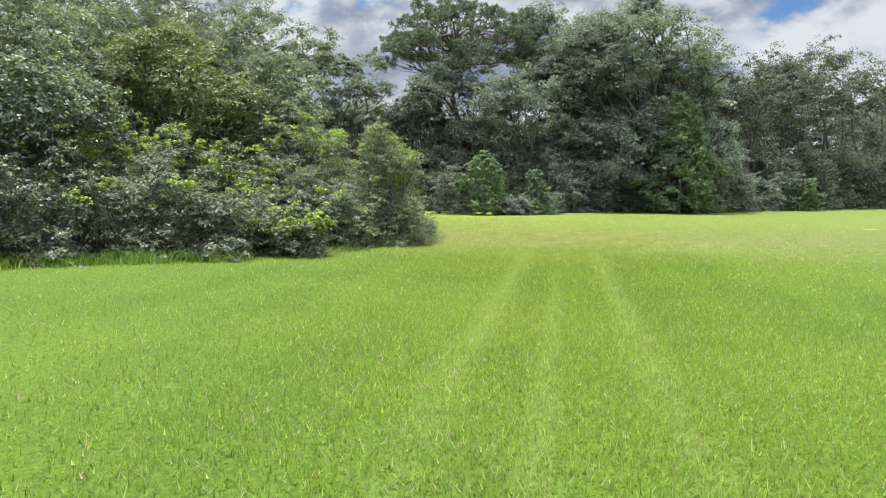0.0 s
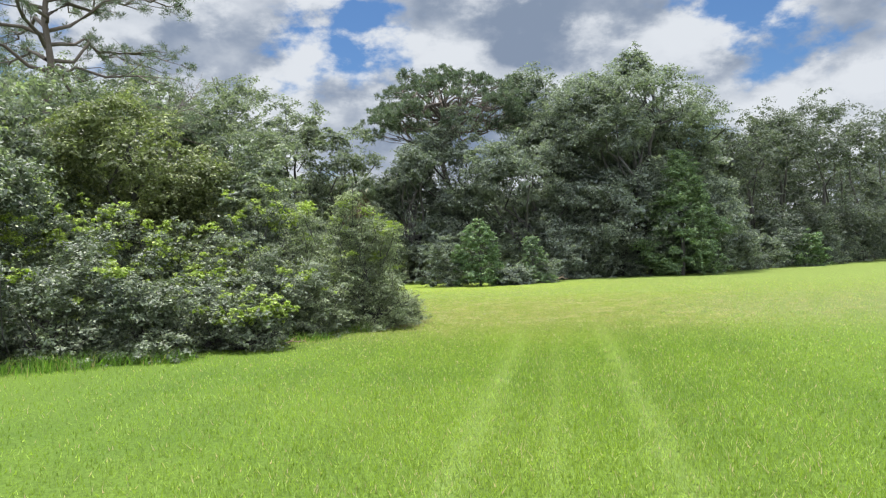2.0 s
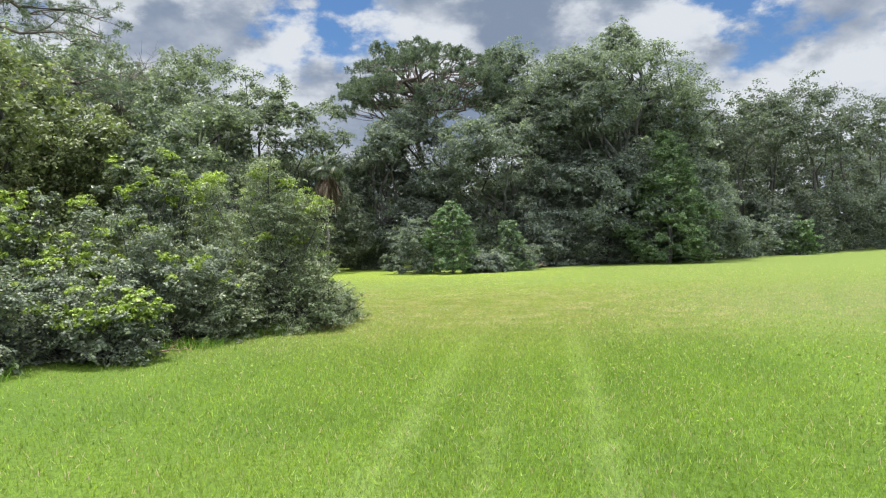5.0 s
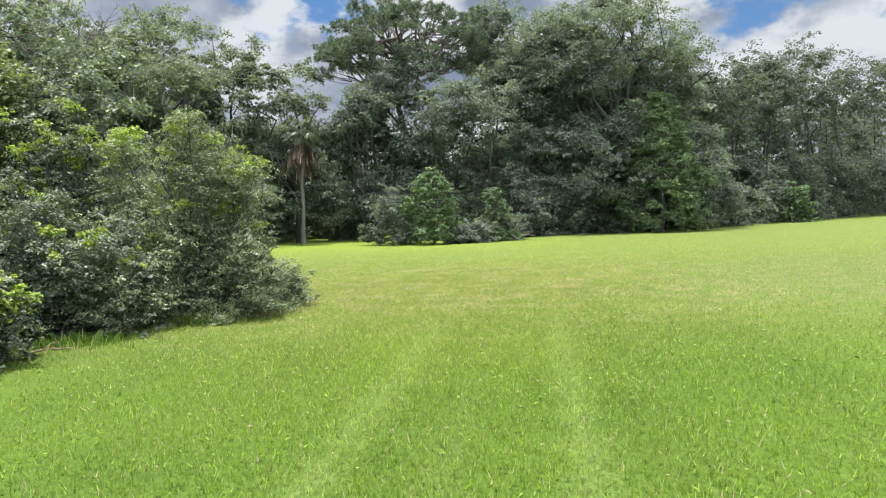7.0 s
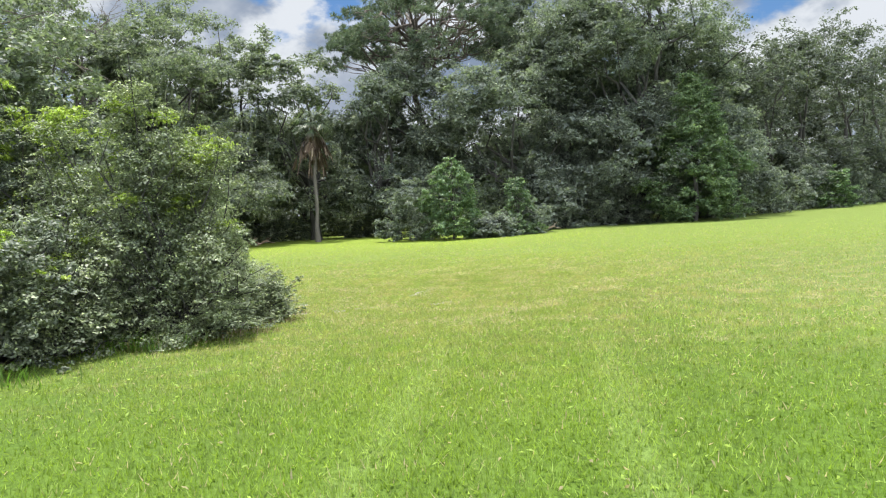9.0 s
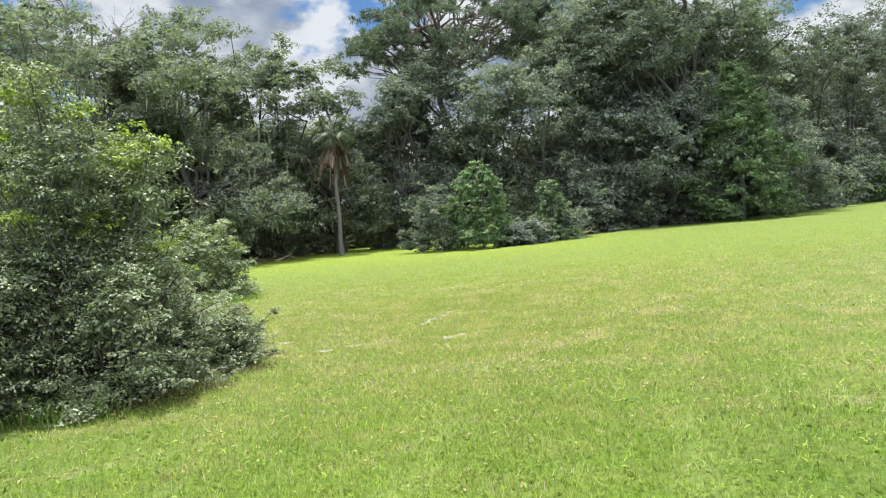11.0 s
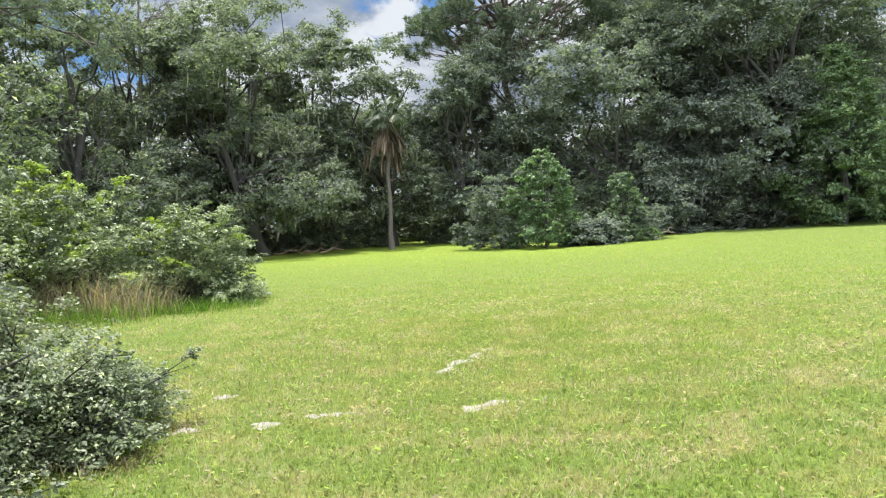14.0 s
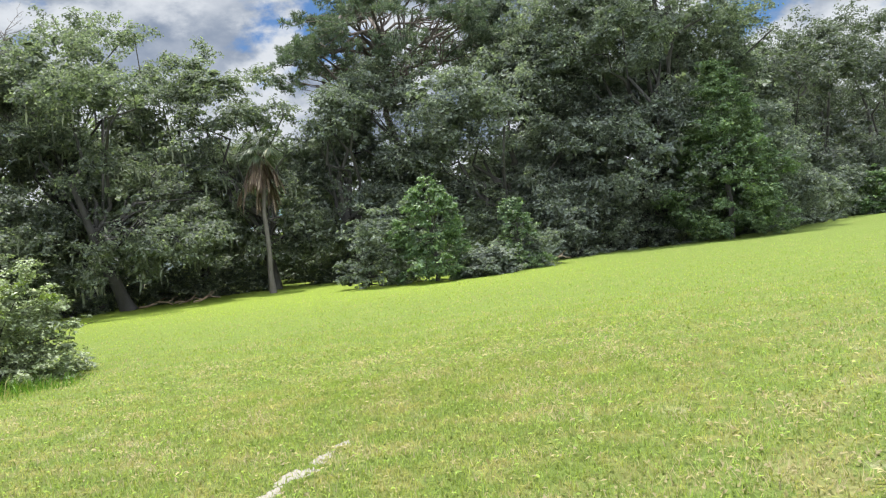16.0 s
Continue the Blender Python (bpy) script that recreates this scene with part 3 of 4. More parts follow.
def umbrella_pine(x, y, height, spread, label, seed):
    """An old pine: bare leaning trunk, arching limbs that fork twice, needle tufts closed into a dome on their ends."""
    rng = np.random.default_rng(seed)
    tree = thing("pine_tree", x, y, label, "tree", "pines")
    pts = bent(rng, (0, 0, -0.1), (-0.5, 0.2, height * 0.86), 9, 0, 0.012)
    sheet("trunk", *tube(pts, np.linspace(0.36, 0.13, 9), 9), PINEBARK, tree, smooth=True)
    base, rise = height * 0.735, height * 0.262
    heads = []
    for k in range(42):
        f = (k + 0.5) / 42
        ang = k * 2.4 + rng.normal() * 0.2
        tilt = math.sqrt(f) * math.pi / 2 * 1.04
        crown = np.array([math.cos(ang) * math.sin(tilt) * spread, math.sin(ang) * math.sin(tilt) * spread, base + rise * max(-0.12, math.cos(tilt))])
        crown *= np.array([1.0, 1.0, 1.0]) * rng.uniform(0.94, 1.03)
        crown[2] = min(crown[2], height)
        root = pts[0] + (pts[-1] - pts[0]) * rng.uniform(0.66, 0.98)
        way = bent(rng, root, crown, 7, 0.04 * spread, 0.075)
        sheet("bough", *tube(way, np.linspace(0.13, 0.03, 7), 6), PINEBARK, tree, smooth=True)
        for j in range(5):
            start = way[3 + j % 4]
            end = crown + rng.normal(size=3) * np.array([0.12, 0.12, 0.03]) * spread
            twig = bent(rng, start, end, 4, 0.1, 0.04)
            sheet("twig", *tube(twig, [0.035, 0.028, 0.02, 0.012], 4), PINEBARK, tree, smooth=True)
            heads.append(end + rng.normal(size=(4, 3)) * np.array([0.45, 0.45, 0.15]))
    # one long low limb that stands out from the crown
    for reach, low in ((-6.9, 0.745), (-6.2, 0.79), (5.6, 0.72)):
        way = bent(rng, (-0.3, 0, height * (low - 0.04)), (reach, -1.0, height * low), 8, 0.3, 0.055)
        sheet("bough", *tube(way, np.linspace(0.12, 0.03, 8), 6), PINEBARK, tree, smooth=True)
        heads.append(np.repeat(way[3:], 6, 0) + rng.normal(size=(30, 3)) * np.array([0.55, 0.8, 0.25]) + (0, 0, 0.2))
    heads = np.concatenate(heads)
    heads[:, 2] = np.minimum(heads[:, 2], height)
    sheet("needles", *needle_tufts(rng, heads, 66, 0.38, 0.05), PINE, tree)
    return tree


def needle_tufts(rng, heads, per_head, length, width):
    """Round brushes of long needles that point up and out from each twig end."""
    n = len(heads) * per_head
    at = np.repeat(heads, per_head, 0)
    d = unit(rng.normal(size=(n, 3)) + np.array([0, 0, 0.55]))
    side = unit(np.cross(d, rng.normal(size=(n, 3)))) * width
    tip = at + d * length * rng.uniform(0.7, 1.25, (n, 1))
    foot = at + d * length * 0.1
    return np.stack([foot, (foot + tip) / 2 + side, tip], 1).reshape(-1, 3), np.arange(3 * n).reshape(n, 3)


def cabbage_palm(x, y, height, seed):
    rng = np.random.default_rng(seed)
    tree = thing("palm_tree", x, y, "tall fan palm with a brown skirt of dead fronds", "palm tree")
    pts = bent(rng, (0, 0, -0.1), (0.1, 0.05, height - 1.2), 8, 0, 0.006)
    sheet("trunk", *tube(pts, np.array([0.2, 0.14, 0.12, 0.115, 0.115, 0.12, 0.13, 0.14]), 10), PALMBARK, tree, smooth=True)
    heart = pts[-1]
    for k in range(64):
        dead = k >= 26
        ang = k * 2.4
        lift = rng.uniform(-0.5, 1.35) if not dead else rng.uniform(-1.45, -0.95)
        out = np.array([math.cos(ang) * math.cos(lift), math.sin(ang) * math.cos(lift), math.sin(lift)])
        stalk = rng.uniform(0.55, 1.05) if not dead else rng.uniform(0.3, 2.3)
        start = heart + (0, 0, -0.2 if dead else 0.1)
        if dead:
            start = start + out * np.array([0.25, 0.25, 0])
        hub = start + out * stalk
        v, f = tube(bent(rng, start, hub, 3, 0.05, 0.01), [0.03, 0.024, 0.018], 4)
        verts, faces = [v], [f]
        count = len(v)
        side = np.cross(out, (0, 0, 1.0))
        side = side / np.linalg.norm(side)
        for j in range(17):
            spread = (j - 8) / 8 * (1.5 if not dead else 0.55)
            d = out * math.cos(spread) + side * math.sin(spread)
            d = d + np.array([0, 0, -0.42 if not dead else -0.5])
            d = d / np.linalg.norm(d)
            reach = rng.uniform(0.75, 1.05) * (0.95 if not dead else 0.9)
            w = np.cross(d, (0.3, 0.1, 1.0))
            w = w / np.linalg.norm(w) * 0.035
            tip = hub + d * reach - np.array([0, 0, 0.18])
            midp = hub + d * reach * 0.5
            verts.append(np.stack([hub, midp + w, tip, midp - w]))
            faces.append(np.array([[count, count + 1, count + 2, count + 3]]))
            count += 4
        sheet("frond" if not dead else "dead_frond", np.concatenate(verts), np.concatenate(faces), DEAD if dead else PALM, tree)
    return tree


def blade_patch(name, rng, px, py, height, width, mat, lean=0.5, sink=0.005, parent=None):
    """Upright grass blades, one tapering triangle each, at the given places."""
    n = len(px)
    h = height * rng.uniform(0.5, 1.25, n)
    w = width * rng.uniform(0.7, 1.3, n)
    z = ground_z(px, py) - sink
    bend = rng.normal(size=(n, 2)) * lean * h[:, None]
    ang = np.arctan2(bend[:, 1], bend[:, 0]) + np.pi / 2 + rng.normal(size=n) * 0.35
    dx, dy = np.cos(ang) * w, np.sin(ang) * w
    a = np.stack([px - dx, py - dy, z], 1)
    b = np.stack([px + dx, py + dy, z], 1)
    c = np.stack([px + bend[:, 0], py + bend[:, 1], z + h], 1)
    return sheet(name, np.stack([a, b, c], 1).reshape(-1, 3), np.arange(3 * n).reshape(n, 3), mat, parent)


# ---- ground ----
def build_ground():
    fine_x, fine_y = np.arange(-30, 46, 1.0), np.arange(-12, 90, 1.0)
    far = np.array([12, 30, 70, 160, 400, 1000, 2500.0])
    xs = np.concatenate([fine_x[0] - far[::-1], fine_x, fine_x[-1] + far])
    ys = np.concatenate([fine_y[0] - far[::-1], fine_y, fine_y[-1] + far])
    gx, gy = np.meshgrid(xs, ys, indexing="ij")
    gz = ground_z(gx, gy)
    gz = np.where((np.abs(gx) > 90) | (np.abs(gy) > 130), 0.0, gz)
    verts = np.stack([gx, gy, gz], -1).reshape(-1, 3)
    i, j = np.meshgrid(np.arange(len(xs) - 1), np.arange(len(ys) - 1), indexing="ij")
    k = (i * len(ys) + j).ravel()
    faces = np.stack([k, k + len(ys), k + len(ys) + 1, k + 1], 1)
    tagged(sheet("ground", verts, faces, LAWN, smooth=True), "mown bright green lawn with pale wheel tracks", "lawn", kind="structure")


build_ground()


# ---- woodland edge beyond the lawn ----
OAK_LABEL = "broad dark grey-green live oak with branches to the ground"
broadleaf("live_oak", 16.8, 68.5, 19.6, 9.2, OAK_LABEL, OAK, 11, 36000, 0.27, 13, 20, 1.15, 0.06, 0.6, 500, limb_n=18)
broadleaf("live_oak", 17.6, 70.5, 20.6, 3.4, "tall old live oak with open crooked upper limbs", OAK, 25, 8000, 0.24, 7, 12, 0.8, 0.5, 0.32, 150, limb_n=16, airy=True)
broadleaf("live_oak", 21.8, 70.0, 16.6, 4.9, OAK_LABEL, OAK, 18, 13000, 0.27, 8, 16, 1.0, 0.2, 0.4, 120)
broadleaf("live_oak", 11.2, 70.0, 17.2, 4.6, OAK_LABEL, OAK, 19, 12000, 0.27, 8, 16, 1.0, 0.2, 0.4, 120)
broadleaf("live_oak", 6.8, 64.5, 11.8, 5.4, OAK_LABEL, OAK, 12, 19000, 0.24, 9, 16, 1.0, 0.03, 0.5, 250, limb_n=14)
broadleaf("live_oak", 23.5, 72.5, 14.5, 5.5, OAK_LABEL, OAK, 13, 18000, 0.26, 8, 14, 1.0, 0.05, 0.4, 100)
broadleaf("live_oak", 11.5, 65.4, 8.6, 4.4, OAK_LABEL, OAK, 14, 14000, 0.22, 7, 14, 0.85, 0.02, 0.35, 60)
broadleaf("live_oak", 14.6, 65.6, 14.4, 5.6, OAK_LABEL, OAK, 15, 17000, 0.25, 9, 15, 1.0, 0.36, 0.4, 200)
broadleaf("live_oak", -1.2, 66.5, 12.4, 4.6, OAK_LABEL, OAK, 16, 14000, 0.24, 8, 14, 0.9, 0.12, 0.4, 120)
broadleaf("live_oak", 9.6, 73.0, 19.8, 4.0, "slender tall oak draped with hanging moss", OAK, 17, 10000, 0.24, 6, 12, 0.9, 0.45, 0.35, 900)
umbrella_pine(1.3, 71.0, 18.9, 6.4, "tall pine with a rounded umbrella crown above the oaks", 21)
broadleaf("live_oak", 1.8, 68.0, 15.0, 4.6, "tall open live oak draped with grey moss before the pine", OAK, 24, 21000, 0.24, 10, 14, 0.85, 0.06, 0.42, 1100, limb_n=22, airy=True)
MOSSY = "tall oak with mossy limbs at the woodland edge"
broadleaf("oak_tree", -17.5, 69.0, 19.4, 6.0, MOSSY, MOSSYOAK, 31, 17000, 0.26, 9, 13, 1.0, 0.08, 0.32, 800, limb_n=22, airy=True)
broadleaf("oak_tree", -11.4, 68.5, 16.6, 5.0, MOSSY, MOSSYOAK, 32, 15000, 0.26, 8, 13, 0.95, 0.08, 0.32, 800, limb_n=22, airy=True)
broadleaf("oak_tree", -6.6, 65.0, 13.4, 4.7, MOSSY, MOSSYOAK, 33, 12000, 0.25, 8, 12, 0.9, 0.08, 0.32, 500, limb_n=22, airy=True)
broadleaf("oak_tree", -12.6, 58.8, 14.3, 5.8, MOSSY, MOSSYOAK, 34, 14000, 0.24, 8, 13, 0.95, 0.08, 0.32, 800, limb_n=22, airy=True)
broadleaf("oak_tree", -23.5, 66.0, 18.4, 6.0, MOSSY, MOSSYOAK, 35, 14000, 0.26, 9, 13, 1.0, 0.08, 0.32, 500, limb_n=22, airy=True)
broadleaf("oak_tree", -20.0, 54.5, 16.0, 6.0, MOSSY, MOSSYOAK, 36, 14000, 0.25, 8, 13, 1.0, 0.08, 0.32, 500, limb_n=22, airy=True)
broadleaf("oak_tree", -29.5, 61.0, 19.8, 6.4, MOSSY, MOSSYOAK, 37, 12000, 0.28, 8, 13, 1.1, 0.08, 0.32, 200, limb_n=22, airy=True)
broadleaf("oak_tree", -26.0, 57.0, 16.4, 6.2, MOSSY, MOSSYOAK, 38, 13000, 0.26, 9, 13, 1.05, 0.08, 0.32, 400, limb_n=22, airy=True)
broadleaf("oak_tree", -15.8, 62.5, 16.4, 5.6, MOSSY, MOSSYOAK, 39, 13000, 0.26, 9, 13, 1.0, 0.2, 0.32, 600, limb_n=22, airy=True)
BACK = "dense woodland tree standing behind the edge"
for k, (fx, fy, fh, fr) in enumerate(((-34.0, 70.0, 16.0, 6.5), (-26.0, 75.0, 15.0, 6.0), (-18.0, 78.0, 14.0, 6.0), (-10.0, 80.0, 12.0, 5.5), (-4.0, 82.0, 11.0, 5.0),
                                      (3.0, 82.0, 9.0, 5.0), (10.0, 84.0, 10.0, 5.5), (18.0, 82.0, 15.5, 6.5), (26.0, 84.0, 14.0, 6.0), (-28.0, 50.0, 13.0, 5.5),
                                      (-25.0, 38.0, 11.0, 5.0), (-21.0, 28.0, 10.0, 4.5))):
    broadleaf("woodland_tree", fx, fy, fh, fr, BACK, MIXED, 300 + k, 2200, 0.66, 10, 12, 1.2, 0.03, 0.35, 0, group="inner woodland", limb_n=5)
bare_tree(-20.2, 60.5, 18.0, 3.6, "leafless tan-grey tree among the mossy oaks", 43)
cabbage_palm(-5.7, 60.2, 8.6, 41)

FAR_OAK = "pale hazy oak in the distant tree line"
for k, (fx, fy, fh, fr) in enumerate(((32.0, 84.0, 15.5, 5.5), (39.0, 90.0, 17.5, 6.0), (47.0, 97.0, 19.5, 7.0), (56.0, 104.0, 20.0, 7.0),
                                      (66.0, 116.0, 21.0, 8.0), (80.0, 134.0, 22.0, 9.0), (98.0, 160.0, 24.0, 10.0), (122.0, 196.0, 26.0, 12.0),
                                      (90.0, 128.0, 23.0, 9.0), (112.0, 160.0, 25.0, 10.0), (142.0, 205.0, 26.0, 12.0), (53.0, 118.0, 22.0, 8.0), (44.0, 106.0, 18.0, 7.0), (34.0, 96.0, 15.0, 6.5))):
    broadleaf("distant_oak", fx, fy, fh * 1.1, fr * 1.1, FAR_OAK, HAZY, 50 + k, 10500 if k < 5 or k > 10 else 3000, 0.34 if k < 5 or k > 10 else 0.6, 9, 16, 1.3, 0.03, 0.4, 60, group="distant tree line", limb_n=3)

def fallen_branch(x, y, length, turn, seed, girth=1.0, label="bare tan fallen branch lying at the woodland edge"):
    rng = np.random.default_rng(seed)
    ob = thing("fallen_branch", x, y, label, "branch", "fallen branches", turn=turn)
    main = bent(rng, (-length / 2, 0, 0.06 * girth), (length / 2, 0, 0.10 * girth), 7, 0.08 * girth, 0.03)
    sheet("stick", *tube(main, np.linspace(0.07, 0.02, 7) * girth, 6), DEADWOOD, ob, smooth=True)
    for k in (2, 3, 4):
        end = main[k] + np.array([length * 0.2, rng.choice((-1, 1)) * length * 0.16, rng.uniform(0.1, 0.35) * girth])
        sheet("twig", *tube(bent(rng, main[k], end, 4, 0.03, 0.04), np.linspace(0.03, 0.01, 4) * girth, 5), DEADWOOD, ob, smooth=True)


for k, (wx, wy, wl, wt) in enumerate(((-11.6, 60.0, 2.6, 12.0), (-10.2, 60.6, 1.8, -20.0), (-9.2, 60.4, 1.4, 30.0), (8.9, 59.6, 1.6, 10.0))):
    fallen_branch(wx, wy, wl, wt, 600 + k)

fallen_branch(-2.75, 18.55, 0.55, 12.0, 611, 0.25, "dry tan twig lying in the grass by the hedge")

# saplings and bushes along the woodland edge
sapling("young_tree", 18.9, 62.0, 9.7, 4.5, "fresh green young tree of pointed outline", YOUNG, 71, 66000, 0.14, 0.5, 0.62)
sapling("sapling", 2.8, 52.6, 4.3, 2.2, "bright green leafy sapling at the lawn edge", FRESH, 72, 20000, 0.12, 0.36, 0.42)
sapling("sapling", 6.5, 54.4, 3.2, 1.7, "small green sapling among low bushes", YOUNG, 73, 12000, 0.12, 0.28, 0.6)
GREY = "grey-green shrub at the foot of the oaks"
for k, (bx, by, bh, br) in enumerate(((0.5, 53.6, 4.3, 1.8), (4.8, 52.3, 1.3, 1.1), (7.0, 55.6, 2.2, 1.5), (9.8, 60.4, 2.2, 1.6), (13.0, 62.6, 2.6, 2.0),
                                      (16.6, 62.9, 3.2, 2.1), (22.4, 65.0, 2.8, 1.6), (23.4, 67.6, 4.2, 2.6), (27.5, 71.5, 4.6, 2.8), (31.5, 75.5, 4.8, 3.0),
                                      (35.5, 79.5, 4.4, 2.6), (42.5, 88.0, 4.0, 3.0), (49.0, 95.0, 4.5, 3.5), (57.0, 103.0, 4.5, 4.0), (66.0, 112.0, 5.0, 4.5), (78.0, 128.0, 5.0, 5.5), (92.0, 148.0, 6.0, 6.5), (108.0, 174.0, 6.0, 8.0))):
    bush("shrub", bx, by + (0.9 if 8 < bx < 36 else 0.0), bh, br, GREY, OAK, 80 + k, 7500 if bx < 20 else 4000, 0.13 if bx < 20 else 0.22, 0.5, sprays=6, group="woodland shrubs")
bush("shrub", 36.6, 79.2, 3.9, 2.1, "yellow-green shrub at the far lawn edge", FRESH, 95, 6000, 0.2, 0.55, sprays=4, group="woodland shrubs")
DARKBUSH = "dark understorey bush below the oaks"
for k, (bx, by, bh, br) in enumerate(((-15.2, 69.5, 2.6, 2.6), (-11.5, 63.5, 2.6, 1.9), (-15.8, 59.0, 3.4, 2.2), (-17.5, 50.5, 4.0, 2.4), (-3.2, 66.8, 1.8, 1.9), (-8.8, 66.0, 2.2, 2.0), (3.6, 61.0, 4.2, 2.4),
                                      (-21.0, 46.5, 4.5, 2.6), (-17.0, 65.5, 3.4, 2.6), (-21.5, 61.0, 4.0, 2.6), (-12.5, 73.5, 3.0, 2.6), (-26.0, 57.0, 4.0, 2.8), (-6.0, 75.0, 3.0, 2.4), (1.0, 73.0, 4.0, 3.0), (7.0, 72.0, 4.0, 3.0), (6.4, 63.4, 5.2, 2.4), (1.0, 65.4, 3.2, 1.8), (12.6, 63.4, 4.6, 2.2))):
    bush("understorey_bush", bx, by, bh, br, DARKBUSH, MIXED, 100 + k, 6500, 0.15, 0.5, sprays=6, group="understorey")

THICKET = "dense dark thicket deep in the woodland"
for k, (bx, by, bh, br) in enumerate(((-46.0, 84.0, 7.0, 6.5), (-36.0, 86.0, 6.0, 6.5), (-26.0, 87.0, 6.0, 6.5), (-16.0, 88.0, 5.5, 6.0), (-7.0, 90.0, 5.5, 6.0), (2.0, 91.0, 6.0, 6.0), (12.0, 90.0, 6.0, 6.0), (22.0, 90.0, 6.0, 6.0),
                                      (32.0, 97.0, 6.0, 6.0), (42.0, 104.0, 6.0, 6.5), (52.0, 111.0, 6.0, 7.0), (62.0, 120.0, 6.5, 7.5), (73.0, 132.0, 7.0, 8.0), (86.0, 147.0, 7.5, 9.0), (100.0, 168.0, 8.0, 10.0), (116.0, 190.0, 9.0, 11.0), (134.0, 215.0, 10.0, 13.0))):
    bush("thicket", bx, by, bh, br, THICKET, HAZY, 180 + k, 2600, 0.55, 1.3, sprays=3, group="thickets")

# ---- hedge of bushes beside the walk ----
HEDGE_LABEL = "dense dark glossy evergreen bush beside the lawn"
for k, (bx, by, bh, br, n, a) in enumerate(((-10.4, 14.8, 2.6, 1.7, 12000, 0.0), (-8.6, 15.6, 2.7, 1.6, 14000, 0.0), (-6.9, 16.5, 2.4, 1.4, 15000, 0.04),
                                            (-5.3, 17.2, 2.0, 1.2, 17000, 0.04), (-4.1, 18.2, 1.5, 0.9, 12000, 0.06), (-3.3, 20.2, 2.4, 1.25, 20000, 0.08),
                                            (-5.9, 20.6, 4.0, 1.9, 17000, 0.4), (-8.5, 19.6, 4.6, 2.2, 15000, 0.36), (-4.3, 22.8, 4.4, 1.6, 18000, 0.35), (-11.0, 18.2, 4.6, 2.2, 11000, 0.2))):
    near = bx > -4.5
    bush("hedge_bush", bx, by, bh, br, HEDGE_LABEL, HEDGE, 120 + k, int(n * (1.6 if near else 1.15)), 0.05 if near else 0.066, 0.26 if near else 0.32, accent=LIME if a else None, accent_share=a,
         group="hedge bushes", sprays=44 if near else 24, per_lobe=22 if near else 18)
bush("hedge_bush", -3.4, 17.7, 1.3, 0.75, "dark low bush topped with yellow-green new leaves at the hedge front", HEDGE, 138, 11000, 0.055, 0.2, accent=LIME, accent_share=0.7, group="hedge bushes", sprays=40)
bush("hedge_bush", -1.05, 23.0, 1.25, 0.88, "low glossy bush with arching sprays at the hedge end", SUNLITHEDGE, 139, 42000, 0.037, 0.22, group="hedge bushes", sprays=60, plain=False)
bush("hedge_bush", -2.15, 21.9, 3.35, 1.3, "dense glossy evergreen bush with loose sprays at the hedge end", SUNLITHEDGE, 140, 52000, 0.042, 0.27, group="hedge bushes", sprays=70, accent=LIME, accent_share=0.16, per_lobe=22, lobes_n=13, plain=False)
bush("hedge_bush", -1.45, 21.85, 3.45, 0.95, "tall glossy evergreen bush with full rounded top at the hedge end", SUNLITHEDGE, 144, 36000, 0.042, 0.27, group="hedge bushes", sprays=40, accent=LIME, accent_share=0.14, plain=False, lift=0.22)
bush("hedge_bush", -1.35, 21.5, 1.7, 0.95, "leafy glossy bush down to the grass at the hedge end", SUNLITHEDGE, 145, 26000, 0.04, 0.24, group="hedge bushes", sprays=40, plain=False)
bush("hedge_bush", -2.6, 20.7, 1.9, 0.95, "leafy glossy bush down to the grass at the hedge end", SUNLITHEDGE, 146, 18000, 0.045, 0.26, group="hedge bushes", sprays=30)
bush("round_bush", -4.95, 33.4, 2.55, 1.5, "rounded leafy green bush standing on the lawn", SUNLITROUND, 141, 30000, 0.065, 0.3, accent=LIME, accent_share=0.12, group="hedge bushes")
bush("round_bush", -6.9, 32.4, 3.0, 1.6, "tall leafy green bush behind dry grass", SUNLITROUND, 142, 24000, 0.07, 0.34, accent=LIME, accent_share=0.25, group="hedge bushes")
bush("round_bush", -9.8, 31.6, 3.4, 1.9, "tall leafy green bush behind dry grass", HEDGE, 143, 18000, 0.08, 0.38, accent=LIME, accent_share=0.3, group="hedge bushes")

# trees that stand behind the hedge
VINE = "vine-covered yellow-green tree behind the hedge"
broadleaf("hedge_tree", -8.0, 23.4, 6.8, 2.5, VINE, OLIVE, 151, 17000, 0.135, 9, 15, 0.5, 0.05, 0.16, 0, group="hedge trees")
broadleaf("hedge_tree", -4.5, 24.7, 5.4, 1.6, VINE, MIXED, 162, 12000, 0.12, 9, 14, 0.42, 0.03, 0.12, 0, group="hedge trees")
broadleaf("hedge_tree", -10.2, 22.2, 7.0, 2.6, VINE, MIXED, 152, 14000, 0.14, 9, 15, 0.5, 0.05, 0.16, 0, group="hedge trees")
broadleaf("hedge_tree", -6.2, 24.8, 5.4, 1.9, VINE, OLIVE, 153, 13000, 0.13, 9, 15, 0.45, 0.05, 0.14, 0, group="hedge trees")
broadleaf("dark_oak", -12.6, 20.4, 8.0, 3.0, "tall dark oak behind the hedge", OAK, 154, 10000, 0.19, 9, 14, 0.6, 0.08, 0.25, 0, group="hedge trees")
broadleaf("dark_oak", -10.6, 18.0, 7.2, 3.0, "tall dark oak that overhangs the hedge", MIXED, 160, 16000, 0.13, 9, 14, 0.55, 0.36, 0.22, 0, group="hedge trees")
